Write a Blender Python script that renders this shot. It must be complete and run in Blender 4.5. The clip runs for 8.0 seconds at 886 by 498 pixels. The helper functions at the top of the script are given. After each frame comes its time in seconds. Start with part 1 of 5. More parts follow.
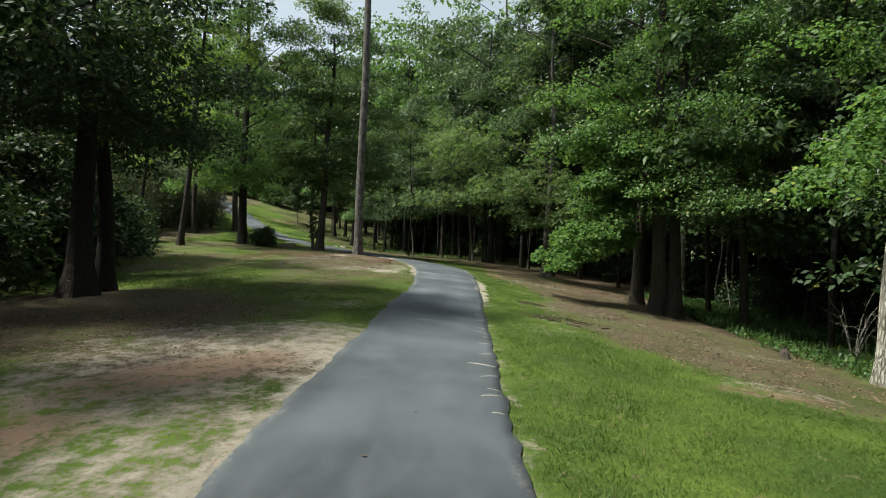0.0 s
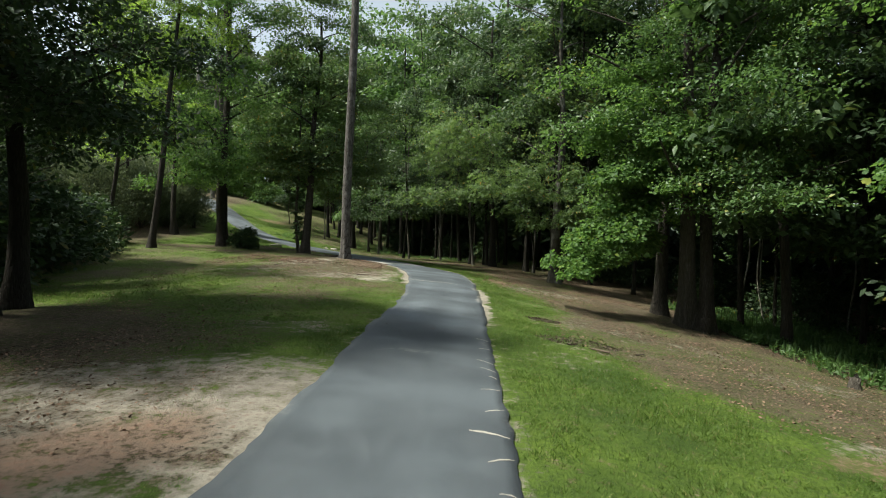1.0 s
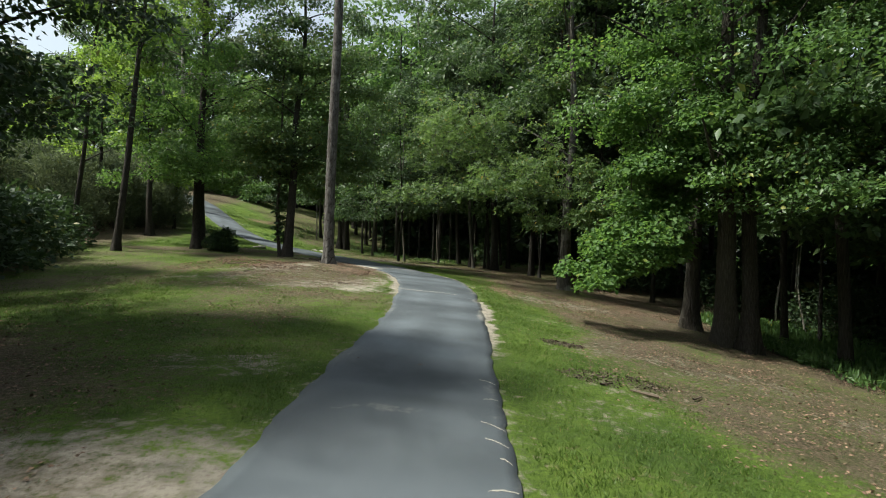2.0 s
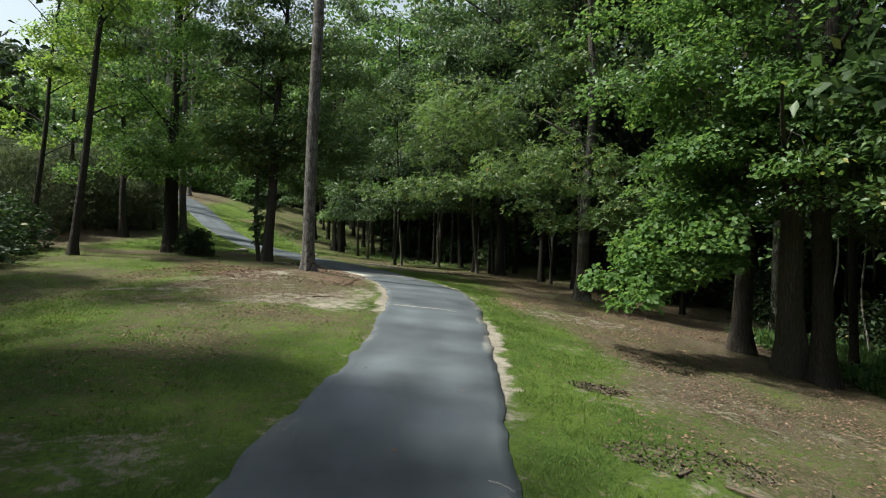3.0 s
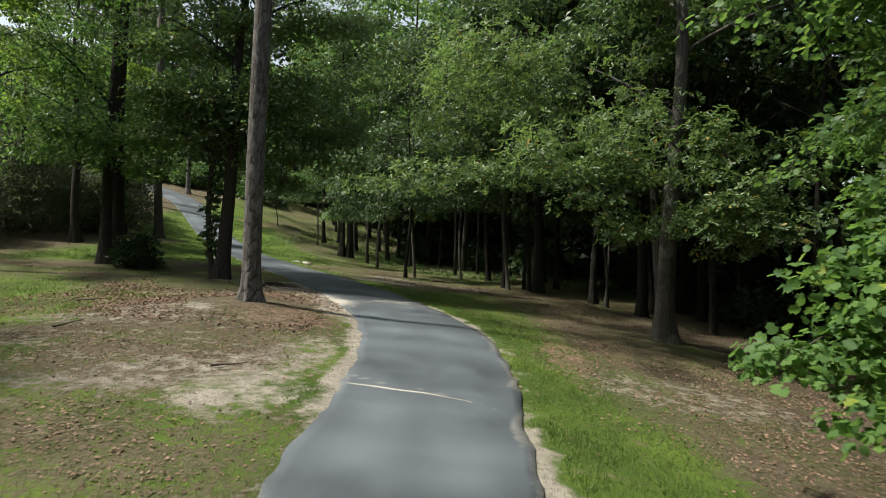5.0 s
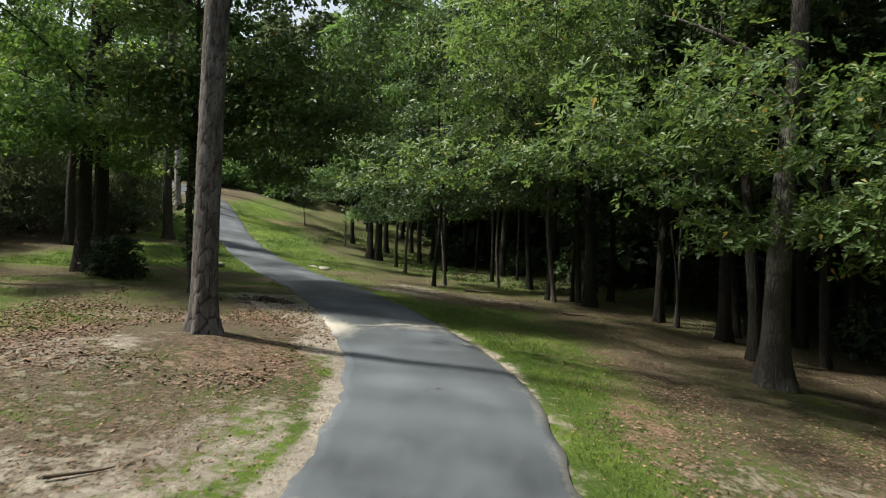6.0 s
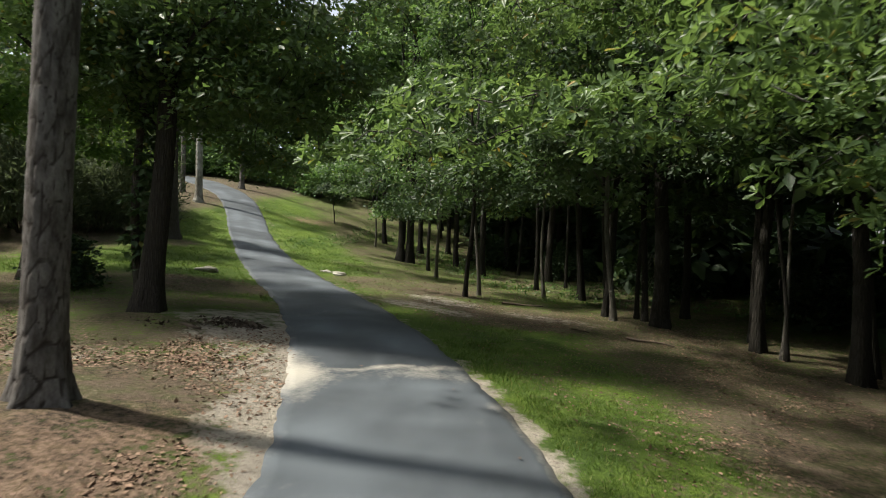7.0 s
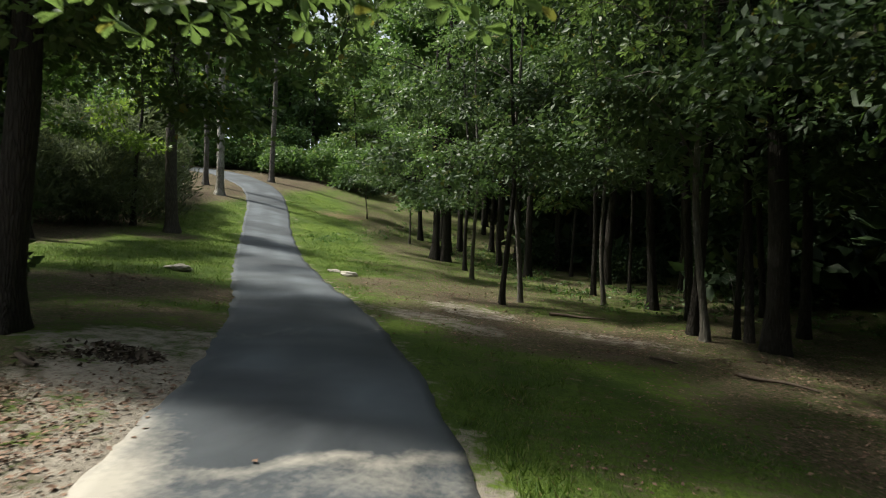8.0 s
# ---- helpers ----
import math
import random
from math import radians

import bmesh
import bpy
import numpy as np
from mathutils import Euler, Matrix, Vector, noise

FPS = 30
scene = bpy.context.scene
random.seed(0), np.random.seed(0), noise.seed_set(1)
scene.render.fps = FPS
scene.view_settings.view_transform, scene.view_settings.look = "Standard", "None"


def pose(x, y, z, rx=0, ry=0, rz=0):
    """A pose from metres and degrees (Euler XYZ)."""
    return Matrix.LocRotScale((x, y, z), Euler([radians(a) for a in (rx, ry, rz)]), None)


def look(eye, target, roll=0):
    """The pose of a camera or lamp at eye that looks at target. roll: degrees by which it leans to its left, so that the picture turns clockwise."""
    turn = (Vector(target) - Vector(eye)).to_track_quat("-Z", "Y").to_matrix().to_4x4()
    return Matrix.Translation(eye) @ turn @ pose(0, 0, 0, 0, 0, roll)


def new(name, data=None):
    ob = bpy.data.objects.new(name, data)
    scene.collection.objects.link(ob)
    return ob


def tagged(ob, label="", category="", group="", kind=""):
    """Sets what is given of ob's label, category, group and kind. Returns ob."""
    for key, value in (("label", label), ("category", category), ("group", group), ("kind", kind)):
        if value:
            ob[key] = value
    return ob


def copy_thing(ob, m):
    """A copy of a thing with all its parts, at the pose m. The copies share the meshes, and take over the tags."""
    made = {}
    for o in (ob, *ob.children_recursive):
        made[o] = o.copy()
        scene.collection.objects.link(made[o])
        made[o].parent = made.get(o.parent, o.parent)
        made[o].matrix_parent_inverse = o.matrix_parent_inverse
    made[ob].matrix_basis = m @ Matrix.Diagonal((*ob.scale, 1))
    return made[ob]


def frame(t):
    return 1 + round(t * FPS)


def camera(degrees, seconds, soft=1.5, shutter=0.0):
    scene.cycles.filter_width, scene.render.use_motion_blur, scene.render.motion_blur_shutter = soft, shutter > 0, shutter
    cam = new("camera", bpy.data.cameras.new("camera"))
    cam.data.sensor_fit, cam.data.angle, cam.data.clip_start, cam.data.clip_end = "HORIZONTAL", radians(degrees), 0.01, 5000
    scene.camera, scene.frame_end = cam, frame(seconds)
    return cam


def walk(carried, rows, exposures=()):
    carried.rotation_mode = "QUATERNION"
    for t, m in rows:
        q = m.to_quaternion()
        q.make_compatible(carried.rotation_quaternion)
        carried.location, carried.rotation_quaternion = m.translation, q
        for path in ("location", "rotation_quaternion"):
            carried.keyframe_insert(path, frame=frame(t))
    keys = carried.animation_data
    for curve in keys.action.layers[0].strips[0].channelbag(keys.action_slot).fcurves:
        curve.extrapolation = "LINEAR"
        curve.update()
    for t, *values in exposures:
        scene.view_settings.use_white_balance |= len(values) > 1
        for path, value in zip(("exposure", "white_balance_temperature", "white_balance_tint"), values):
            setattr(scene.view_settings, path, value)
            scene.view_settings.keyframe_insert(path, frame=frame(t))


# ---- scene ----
# ---------------------------------------------------------------- camera
cam = camera(72.0, 8.0, 1.0, 0.2)
METRES, EYE, TILT, LEAN, TURN = 32.0, 2.31, 0.0, 0.0, 0.0
ROWS = [
    (0.0, 0.0, 0.0, 0.0, -0.01, 0.59, -0.78),
    (0.5, 0.002, 0.0536, 0.0032, -0.04, 0.61, -0.77),
    (1.0, 0.0039, 0.1052, 0.006, -0.05, 0.6, -0.75),
    (1.5, 0.006, 0.1577, 0.0086, -0.08, 0.61, -0.72),
    (3.0, 0.0135, 0.3267, 0.0179, 0.25, 0.62, -0.7),
    (3.5, 0.0159, 0.3854, 0.022, 0.6, 0.64, -0.73),
    (4.0, 0.0189, 0.4455, 0.0259, 1.04, 0.66, -0.79),
    (4.5, 0.0212, 0.5071, 0.0302, 1.72, 0.63, -0.83),
    (6.0, 0.0246, 0.7002, 0.0433, 6.8, 0.42, -1.08),
    (6.5, 0.0239, 0.7698, 0.0473, 8.92, 0.31, -1.18),
    (7.0, 0.0215, 0.8426, 0.0494, 11.07, 0.23, -1.33),
    (7.5, 0.0165, 0.9191, 0.0496, 13.24, 0.12, -1.37),
    (8.0, 0.0102, 0.9974, 0.0454, 15.85, 0.08, -1.46),
]
EXPOSURES = ((0.0, 0.86, 6250, 1), (3.0, 0.86, 6150, 3), (4.5, 0.80, 6250, 5), (6.8, 0.94, 6400, 8), (8.0, 0.82, 6350, 7))
walk(cam, [(t, pose(0, 0, EYE, TILT, LEAN, TURN) @ pose(METRES * x, METRES * y, METRES * z, 90 + pitch, roll, yaw)) for t, x, y, z, yaw, pitch, roll in ROWS], EXPOSURES)

# ---------------------------------------------------------------- sky and sun
SUN_AZ, SUN_EL = math.atan2(-1.0, -0.12), radians(58)      # azimuth from +y towards +x
world = bpy.data.worlds.new("sky")
scene.world = world
world.use_nodes = True
wn = world.node_tree
sky = wn.nodes.new("ShaderNodeTexSky")
sky.sky_type, sky.sun_disc = "NISHITA", False
sky.sun_elevation, sky.sun_rotation = SUN_EL, SUN_AZ
sky.dust_density, sky.air_density, sky.ozone_density = 3.0, 1.2, 0.6
haze = wn.nodes.new("ShaderNodeHueSaturation")             # thin high cloud whitens the sky
haze.inputs["Saturation"].default_value = 0.38
wn.links.new(sky.outputs[0], haze.inputs["Color"])
wn.links.new(haze.outputs[0], wn.nodes["Background"].inputs[0])
wn.nodes["Background"].inputs[1].default_value = 0.105
sun = new("sun", bpy.data.lights.new("sun", "SUN"))
sun.data.energy, sun.data.angle, sun.data.color = 4.8, radians(3.5), (1.0, 0.93, 0.80)
to_sun = Vector((math.sin(SUN_AZ) * math.cos(SUN_EL), math.cos(SUN_AZ) * math.cos(SUN_EL), math.sin(SUN_EL)))
sun.matrix_world = look(to_sun * 60, (0, 0, 0))


# ---------------------------------------------------------------- materials
class Nodes:
    """Short calls for building a node material."""

    def __init__(self, name):
        self.mat = bpy.data.materials.new(name)
        self.mat.use_nodes = True
        self.t = self.mat.node_tree
        self.bsdf = self.t.nodes["Principled BSDF"]
        self.out = self.t.nodes["Material Output"]

    def add(self, kind, inputs=(), data_type="", blend_type="", operation="", attribute_name="", feature=""):
        n = self.t.nodes.new(kind)
        if data_type:
            n.data_type = data_type
        if blend_type:
            n.blend_type = blend_type
        if operation:
            n.operation = operation
        if attribute_name:
            n.attribute_name = attribute_name
        if feature:
            n.feature = feature
        for k, v in dict(inputs).items():
            self.put(n, k, v)
        return n

    def put(self, n, k, v):
        if isinstance(v, bpy.types.NodeSocket):
            self.t.links.new(v, n.inputs[k])
        elif isinstance(v, bpy.types.Node):
            self.t.links.new(v.outputs[0], n.inputs[k])
        else:
            n.inputs[k].default_value = v

    def coords(self, scale=(1, 1, 1), kind="Object"):
        c = self.add("ShaderNodeTexCoord")
        return self.add("ShaderNodeMapping", {"Vector": c.outputs[kind], "Scale": scale})

    def noise(self, scale, detail=3.0, rough=0.55, vec=None, dist=0.0):
        i = {"Scale": scale, "Detail": detail, "Roughness": rough, "Distortion": dist}
        if vec is not None:
            i["Vector"] = vec
        return self.add("ShaderNodeTexNoise", i).outputs[0]

    def ramp(self, fac, lo, hi, a=0.0, b=1.0):
        return self.add("ShaderNodeMapRange", {0: fac, 1: lo, 2: hi, 3: a, 4: b}).outputs[0]

    def mix(self, fac, a, b, how="MIX"):
        n = self.add("ShaderNodeMix", data_type="RGBA", blend_type=how)
        self.put(n, 0, fac)
        for k, v in ((6, a), (7, b)):
            self.put(n, k, (*v, 1) if isinstance(v, tuple) and len(v) == 3 else v)
        return n.outputs[2]

    def math(self, op, a, b=0.0):
        return self.add("ShaderNodeMath", {0: a, 1: b}, operation=op).outputs[0]

    def attr(self, name):
        return self.add("ShaderNodeAttribute", attribute_name=name).outputs["Fac"]

    def bump(self, height, strength, distance, normal=None):
        n = self.add("ShaderNodeBump", {"Strength": strength, "Distance": distance, "Height": height})
        if normal is not None:
            self.put(n, "Normal", normal)
        return n.outputs[0]

    def finish(self, color, rough, normal=None, spec=0.3):
        self.put(self.bsdf, "Base Color", (*color, 1) if isinstance(color, tuple) else color)
        self.put(self.bsdf, "Roughness", rough)
        self.put(self.bsdf, "Specular IOR Level", spec)
        if normal is not None:
            self.put(self.bsdf, "Normal", normal)
        return self.mat


def leaf_material(name, dark, light, tip, gloss=0.42, through_share=0.38, spec=0.4, yellowed=0.025):
    """Leaves: two greens by leaf, a few yellowed, lit through from behind."""
    m = Nodes(name)
    isl = m.add("ShaderNodeNewGeometry").outputs["Random Per Island"]
    big = m.noise(0.35, 2.0, vec=m.coords())
    fac = m.math("ADD", m.math("MULTIPLY", isl, 0.6), m.math("MULTIPLY", big, 0.4))
    c = m.mix(m.ramp(fac, 0.2, 0.8), dark, light)
    c = m.mix(m.ramp(isl, 0.99 - yellowed, 0.995), c, tip)
    m.finish(c, gloss, spec=spec)
    tr = m.add("ShaderNodeBsdfTranslucent", {"Color": m.mix(0.5, c, (light[0] * 1.4, light[1] * 1.4, light[2] * 0.8))})
    mixer = m.add("ShaderNodeMixShader", {0: through_share, 1: m.bsdf, 2: tr})
    m.t.links.new(mixer.outputs[0], m.out.inputs[0])
    return m.mat


def bark_material(name, dark, light, ridge=(9, 9, 1.6), blotch=(0.35, 0.36, 0.33), blotched=0.0, seam=1.0):
    """Bark with upright ridges, moss and lichen blotches."""
    m = Nodes(name)
    vec = m.coords(ridge)
    v = m.add("ShaderNodeTexVoronoi", {"Vector": vec, "Scale": 2.2, "Randomness": 1.0}, feature="DISTANCE_TO_EDGE").outputs[0]
    n = m.noise(3.0, 5.0, 0.65, vec)
    h = m.math("ADD", m.ramp(v, 0.0, 0.28, 1 - seam, 1.0), m.math("MULTIPLY", n, 0.7))
    big = m.noise(0.9, 3.0, 0.6, m.coords())
    c = m.mix(m.ramp(h, 0.35, 1.35), dark, light)
    c = m.mix(m.ramp(big, 0.62 - blotched * 0.25, 0.75 - blotched * 0.25, 0, 0.35 + blotched * 0.5), c, blotch)
    fine = m.noise(26.0, 3.0, 0.6, m.coords((1, 1, 0.4)))
    c = m.mix(m.ramp(fine, 0.35, 0.7, 0, 0.35), c, dark)
    return m.finish(c, 0.9, m.bump(h, 0.9, 0.05), 0.15)


LEAF_OAK = leaf_material("leaf_oak", (0.055, 0.096, 0.036), (0.132, 0.202, 0.066), (0.30, 0.20, 0.03), 0.42, 0.46, 0.38)
LEAF_BROAD = leaf_material("leaf_broad", (0.050, 0.102, 0.034), (0.108, 0.188, 0.056), (0.22, 0.22, 0.03), 0.46, 0.44, 0.45)
LEAF_MAPLE = leaf_material("leaf_maple", (0.052, 0.110, 0.034), (0.125, 0.215, 0.056), (0.24, 0.27, 0.04), 0.55, 0.50, 0.25)
# brighter copy of the leaf greens, with the sun's glow in the colour
LEAF_SUNLIT = leaf_material("leaf_sunlit", (0.085, 0.145, 0.034), (0.190, 0.285, 0.056), (0.30, 0.28, 0.05), 0.50, 0.58, 0.4)
# darkest greens: shade of backlit crowns and the deep wood is in the colour
LEAF_DARK_SHADE = leaf_material("leaf_dark_shade", (0.022, 0.042, 0.019), (0.050, 0.085, 0.034), (0.14, 0.13, 0.03), 0.55, 0.28, 0.3)
LEAF_WOOD = leaf_material("leaf_wood", (0.036, 0.068, 0.029), (0.088, 0.142, 0.056), (0.18, 0.18, 0.04), 0.48, 0.38, 0.4)
LEAF_GREY = leaf_material("leaf_grey_green", (0.060, 0.082, 0.050), (0.115, 0.142, 0.084), (0.16, 0.16, 0.06), 0.6, 0.35, 0.2)
NEEDLE = leaf_material("pine_needles", (0.030, 0.055, 0.020), (0.065, 0.105, 0.036), (0.12, 0.08, 0.03), 0.5, 0.3, 0.3)
BARK_OAK = bark_material("bark_oak", (0.030, 0.026, 0.022), (0.098, 0.086, 0.072), (10, 10, 1.3), (0.17, 0.17, 0.15), 0.1, 0.55)
# bark_oak in two darker steps, with the trunks' shade in the colour
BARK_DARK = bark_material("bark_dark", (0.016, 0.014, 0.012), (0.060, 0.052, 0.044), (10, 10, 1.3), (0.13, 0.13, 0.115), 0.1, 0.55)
BARK_WOOD_SHADE = bark_material("bark_wood_shade", (0.012, 0.011, 0.009), (0.044, 0.039, 0.033), (10, 10, 1.3), (0.12, 0.12, 0.105), 0.0, 0.5)
BARK_GREY = bark_material("bark_grey", (0.050, 0.045, 0.039), (0.150, 0.138, 0.118), (10, 10, 1.4), (0.28, 0.285, 0.26), 0.45, 0.45)
BARK_LICHEN = bark_material("bark_lichen", (0.030, 0.027, 0.023), (0.098, 0.090, 0.078), (9, 9, 1.6), (0.33, 0.335, 0.31), 0.35, 0.5)
BARK_PINE = bark_material("bark_pine", (0.048, 0.042, 0.037), (0.245, 0.226, 0.205), (12, 12, 2.8), (0.29, 0.28, 0.26), 0.3, 0.75)


def plated_bark():
    """Old pine bark: grey flaking plates with dark seams between them."""
    m = Nodes("bark_plated")
    plate = m.attr("plate")
    flake = m.noise(7.0, 5.0, 0.65, m.coords((1, 1, 0.35)))
    fine = m.noise(40.0, 3.0, 0.6, m.coords((1, 1, 0.5)))
    face = m.mix(m.ramp(flake, 0.35, 0.68), (0.048, 0.042, 0.038), (0.185, 0.174, 0.166))
    face = m.mix(m.ramp(fine, 0.45, 0.7, 0, 0.5), face, (0.062, 0.052, 0.046))
    c = m.mix(m.ramp(plate, 0.05, 0.5), (0.034, 0.028, 0.024), face)
    h = m.math("ADD", m.math("MULTIPLY", flake, 0.7), m.math("MULTIPLY", fine, 0.3))
    return m.finish(c, 0.9, m.bump(h, 0.6, 0.02), 0.15)


BARK_PLATED = plated_bark()
BARK_PALE = bark_material("bark_pale", (0.16, 0.145, 0.12), (0.36, 0.34, 0.29), (6, 6, 1.2), (0.46, 0.45, 0.41), 0.7)


def ground_material():
    m = Nodes("ground")
    co = m.coords()
    n1 = m.noise(0.55, 4.0, 0.6, co)
    n2 = m.noise(3.4, 4.0, 0.62, co)
    n3 = m.noise(13.0, 5.0, 0.7, co)
    n4 = m.noise(90.0, 2.0, 0.6, co)

    def mask(name, hard=0.22):
        s = m.math("ADD", m.attr(name), m.math("MULTIPLY", m.math("SUBTRACT", n2, 0.5), 1.5))
        s = m.math("ADD", s, m.math("MULTIPLY", m.math("SUBTRACT", n3, 0.5), 1.2))
        return m.ramp(s, 0.5 - hard, 0.5 + hard)

    grass = m.mix(m.ramp(n1, 0.35, 0.68), (0.056, 0.092, 0.019), (0.118, 0.172, 0.029))
    grass = m.mix(m.ramp(n3, 0.45, 0.68, 0, 0.75), grass, (0.030, 0.050, 0.014))
    grass = m.mix(m.ramp(n2, 0.58, 0.8, 0, 0.4), grass, (0.16, 0.155, 0.07))
    litter = m.mix(m.ramp(n3, 0.40, 0.62), (0.026, 0.020, 0.015), (0.145, 0.108, 0.078))
    litter = m.mix(m.ramp(n1, 0.45, 0.62, 0, 0.6), litter, (0.118, 0.094, 0.070))
    litter = m.mix(m.ramp(n4, 0.52, 0.66, 0, 0.7), litter, (0.25, 0.190, 0.132))
    litter = m.mix(m.ramp(n2, 0.47, 0.66, 0, 0.65), litter, (0.072, 0.090, 0.031))
    sand = m.mix(m.ramp(n2, 0.3, 0.7), (0.26, 0.230, 0.190), (0.40, 0.362, 0.302))
    sand = m.mix(m.ramp(n3, 0.50, 0.64, 0, 0.75), sand, (0.155, 0.132, 0.112))
    sand = m.mix(m.ramp(n1, 0.42, 0.66, 0, 0.5), sand, (0.21, 0.186, 0.16))
    clay = m.mix(m.ramp(n3, 0.3, 0.7), (0.165, 0.098, 0.070), (0.265, 0.180, 0.135))
    c = m.mix(mask("litter"), grass, litter)
    c = m.mix(mask("sand", 0.20), c, sand)
    c = m.mix(mask("clay", 0.3), c, clay)
    hgt = m.math("ADD", m.math("MULTIPLY", n3, 0.6), m.math("MULTIPLY", n4, 0.4))
    return m.finish(c, 0.95, m.bump(hgt, 1.0, 0.08), 0.1)


def asphalt_material():
    m = Nodes("asphalt")
    co = m.coords()
    grain = m.noise(160.0, 2.0, 0.7, co)
    agg = m.add("ShaderNodeTexVoronoi", {"Vector": co, "Scale": 120.0}).outputs["Color"]
    n1 = m.noise(0.45, 3.0, 0.6, co)
    n2 = m.noise(2.6, 4.0, 0.6, m.coords((1.1, 0.42, 1)), 0.6)
    c = m.mix(m.ramp(n1, 0.3, 0.7), (0.021, 0.027, 0.034), (0.050, 0.059, 0.069))
    c = m.mix(m.ramp(n2, 0.42, 0.7, 0, 0.45), c, (0.082, 0.092, 0.104))
    c = m.mix(m.ramp(grain, 0.35, 0.7, 0, 0.35), c, (0.05, 0.052, 0.055))
    c = m.mix(0.10, c, agg, "OVERLAY")
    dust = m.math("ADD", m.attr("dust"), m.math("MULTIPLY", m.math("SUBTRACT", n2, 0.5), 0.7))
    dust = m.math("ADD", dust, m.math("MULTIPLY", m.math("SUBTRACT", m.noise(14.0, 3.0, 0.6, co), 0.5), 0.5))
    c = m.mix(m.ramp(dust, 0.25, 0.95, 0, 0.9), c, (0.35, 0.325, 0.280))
    worn = m.attr("worn")
    c = m.mix(m.math("MULTIPLY", worn, 0.9), c, (0.094, 0.108, 0.124))
    return m.finish(c, m.ramp(n2, 0.3, 0.7, 0.72, 0.9), m.bump(grain, 0.5, 0.006), 0.35)


GROUND = ground_material()
ASPHALT = asphalt_material()


def plain_material(name, a, b, scale, rough=0.9, bump=0.3):
    m = Nodes(name)
    n = m.noise(scale, 4.0, 0.62, m.coords())
    isl = m.add("ShaderNodeNewGeometry").outputs["Random Per Island"]
    f = m.math("ADD", m.math("MULTIPLY", n, 0.6), m.math("MULTIPLY", isl, 0.4))
    return m.finish(m.mix(m.ramp(f, 0.25, 0.75), a, b), rough, m.bump(n, bump, 0.02), 0.2)


GRASS = leaf_material("grass_blades", (0.056, 0.100, 0.021), (0.116, 0.186, 0.034), (0.24, 0.21, 0.09), 0.5, 0.35, 0.25, 0.14)
DRY_LEAF = plain_material("dry_leaves", (0.074, 0.047, 0.033), (0.255, 0.165, 0.114), 9.0, 0.75, 0.2)
STONE = plain_material("stone", (0.20, 0.185, 0.16), (0.40, 0.37, 0.32), 6.0)
DEAD_WOOD = plain_material("dead_wood", (0.034, 0.025, 0.019), (0.135, 0.105, 0.080), 7.0)
SAND = plain_material("pale_sand", (0.27, 0.25, 0.22), (0.38, 0.355, 0.31), 12.0)

# ---------------------------------------------------------------- lie of the land
KNOT = 14.0
LAND = np.array([
    [0.3, -0.3, -0.86, -1.28, -1.54, -2.08, -3.11], [1.08, 0.44, -0.28, -0.91, -0.67, -1.21, -2.75],
    [1.85, 1.26, 0.44, -0.76, 0.37, -0.56, -2.51], [2.6, 2.2, 1.77, 0.61, 1.35, -2.15, -2.73],
    [3.41, 2.95, 2.58, 1.71, 2.27, -1.21, -1.79], [4.65, 3.94, 3.15, 3.22, 1.91, 0.47, -0.18],
    [6.77, 6.37, 5.87, 3.68, 1.66, 3.0, 1.72], [9.54, 9.25, 8.51, 3.59, 1.66, 2.88, 2.1],
    [12.8, 11.79, 11.06, 5.86, 2.93, 2.67, 2.13], [15.95, 12.86, 11.39, 8.24, 5.27, 3.71, 2.63],
    [17.04, 13.06, 10.73, 8.85, 6.79, 5.01, 3.51], [16.82, 13.23, 10.82, 9.28, 7.79, 6.16, 4.53]])


def spline_weight(u):
    u = np.abs(u)
    return np.where(u < 1, (4 - 6 * u * u + 3 * u ** 3) / 6, np.where(u < 2, (2 - u) ** 3 / 6, 0))


def land(x, y):
    """Height of the land at x, y (numbers or arrays)."""
    x, y = np.clip(np.asarray(x, float), -62, 34), np.clip(np.asarray(y, float), -34, 132)
    total = mounds(x, y)
    for j in range(LAND.shape[0]):
        wy = spline_weight(y / KNOT + 2 - j)
        for i in range(LAND.shape[1]):
            total = total + LAND[j, i] * wy * spline_weight(x / KNOT + 4 - i)
    return total


def mounds(x, y):
    """Low banks that the wide lie of the land leaves out."""
    return 0.24 * np.exp(-((x + 5.2) ** 2 + (y - 32.0) ** 2) / 9.0)


def smooth(a, b, x):
    u = np.clip((np.asarray(x, float) - a) / (b - a), 0, 1)
    return u * u * (3 - 2 * u)


def fbm(x, y, scale, seed=0.0):
    """Smooth repeatable waves in the plane, about -1 to 1."""
    x, y = np.asarray(x, float) * scale + seed * 3.7, np.asarray(y, float) * scale + seed * 1.9
    s = np.zeros(np.broadcast(x, y).shape)
    for k, (a, b, p) in enumerate(((1.0, 0.35, 0.0), (-0.62, 1.13, 1.7), (1.9, 1.3, 4.1), (-2.3, 1.6, 2.2), (3.7, -2.9, 5.0), (2.1, 4.3, 0.7))):
        s = s + np.sin(a * x + b * y + p + 1.3 * np.sin(0.7 * b * x - 0.6 * a * y + p)) / (1 + 0.5 * k)
    return s / 2.4


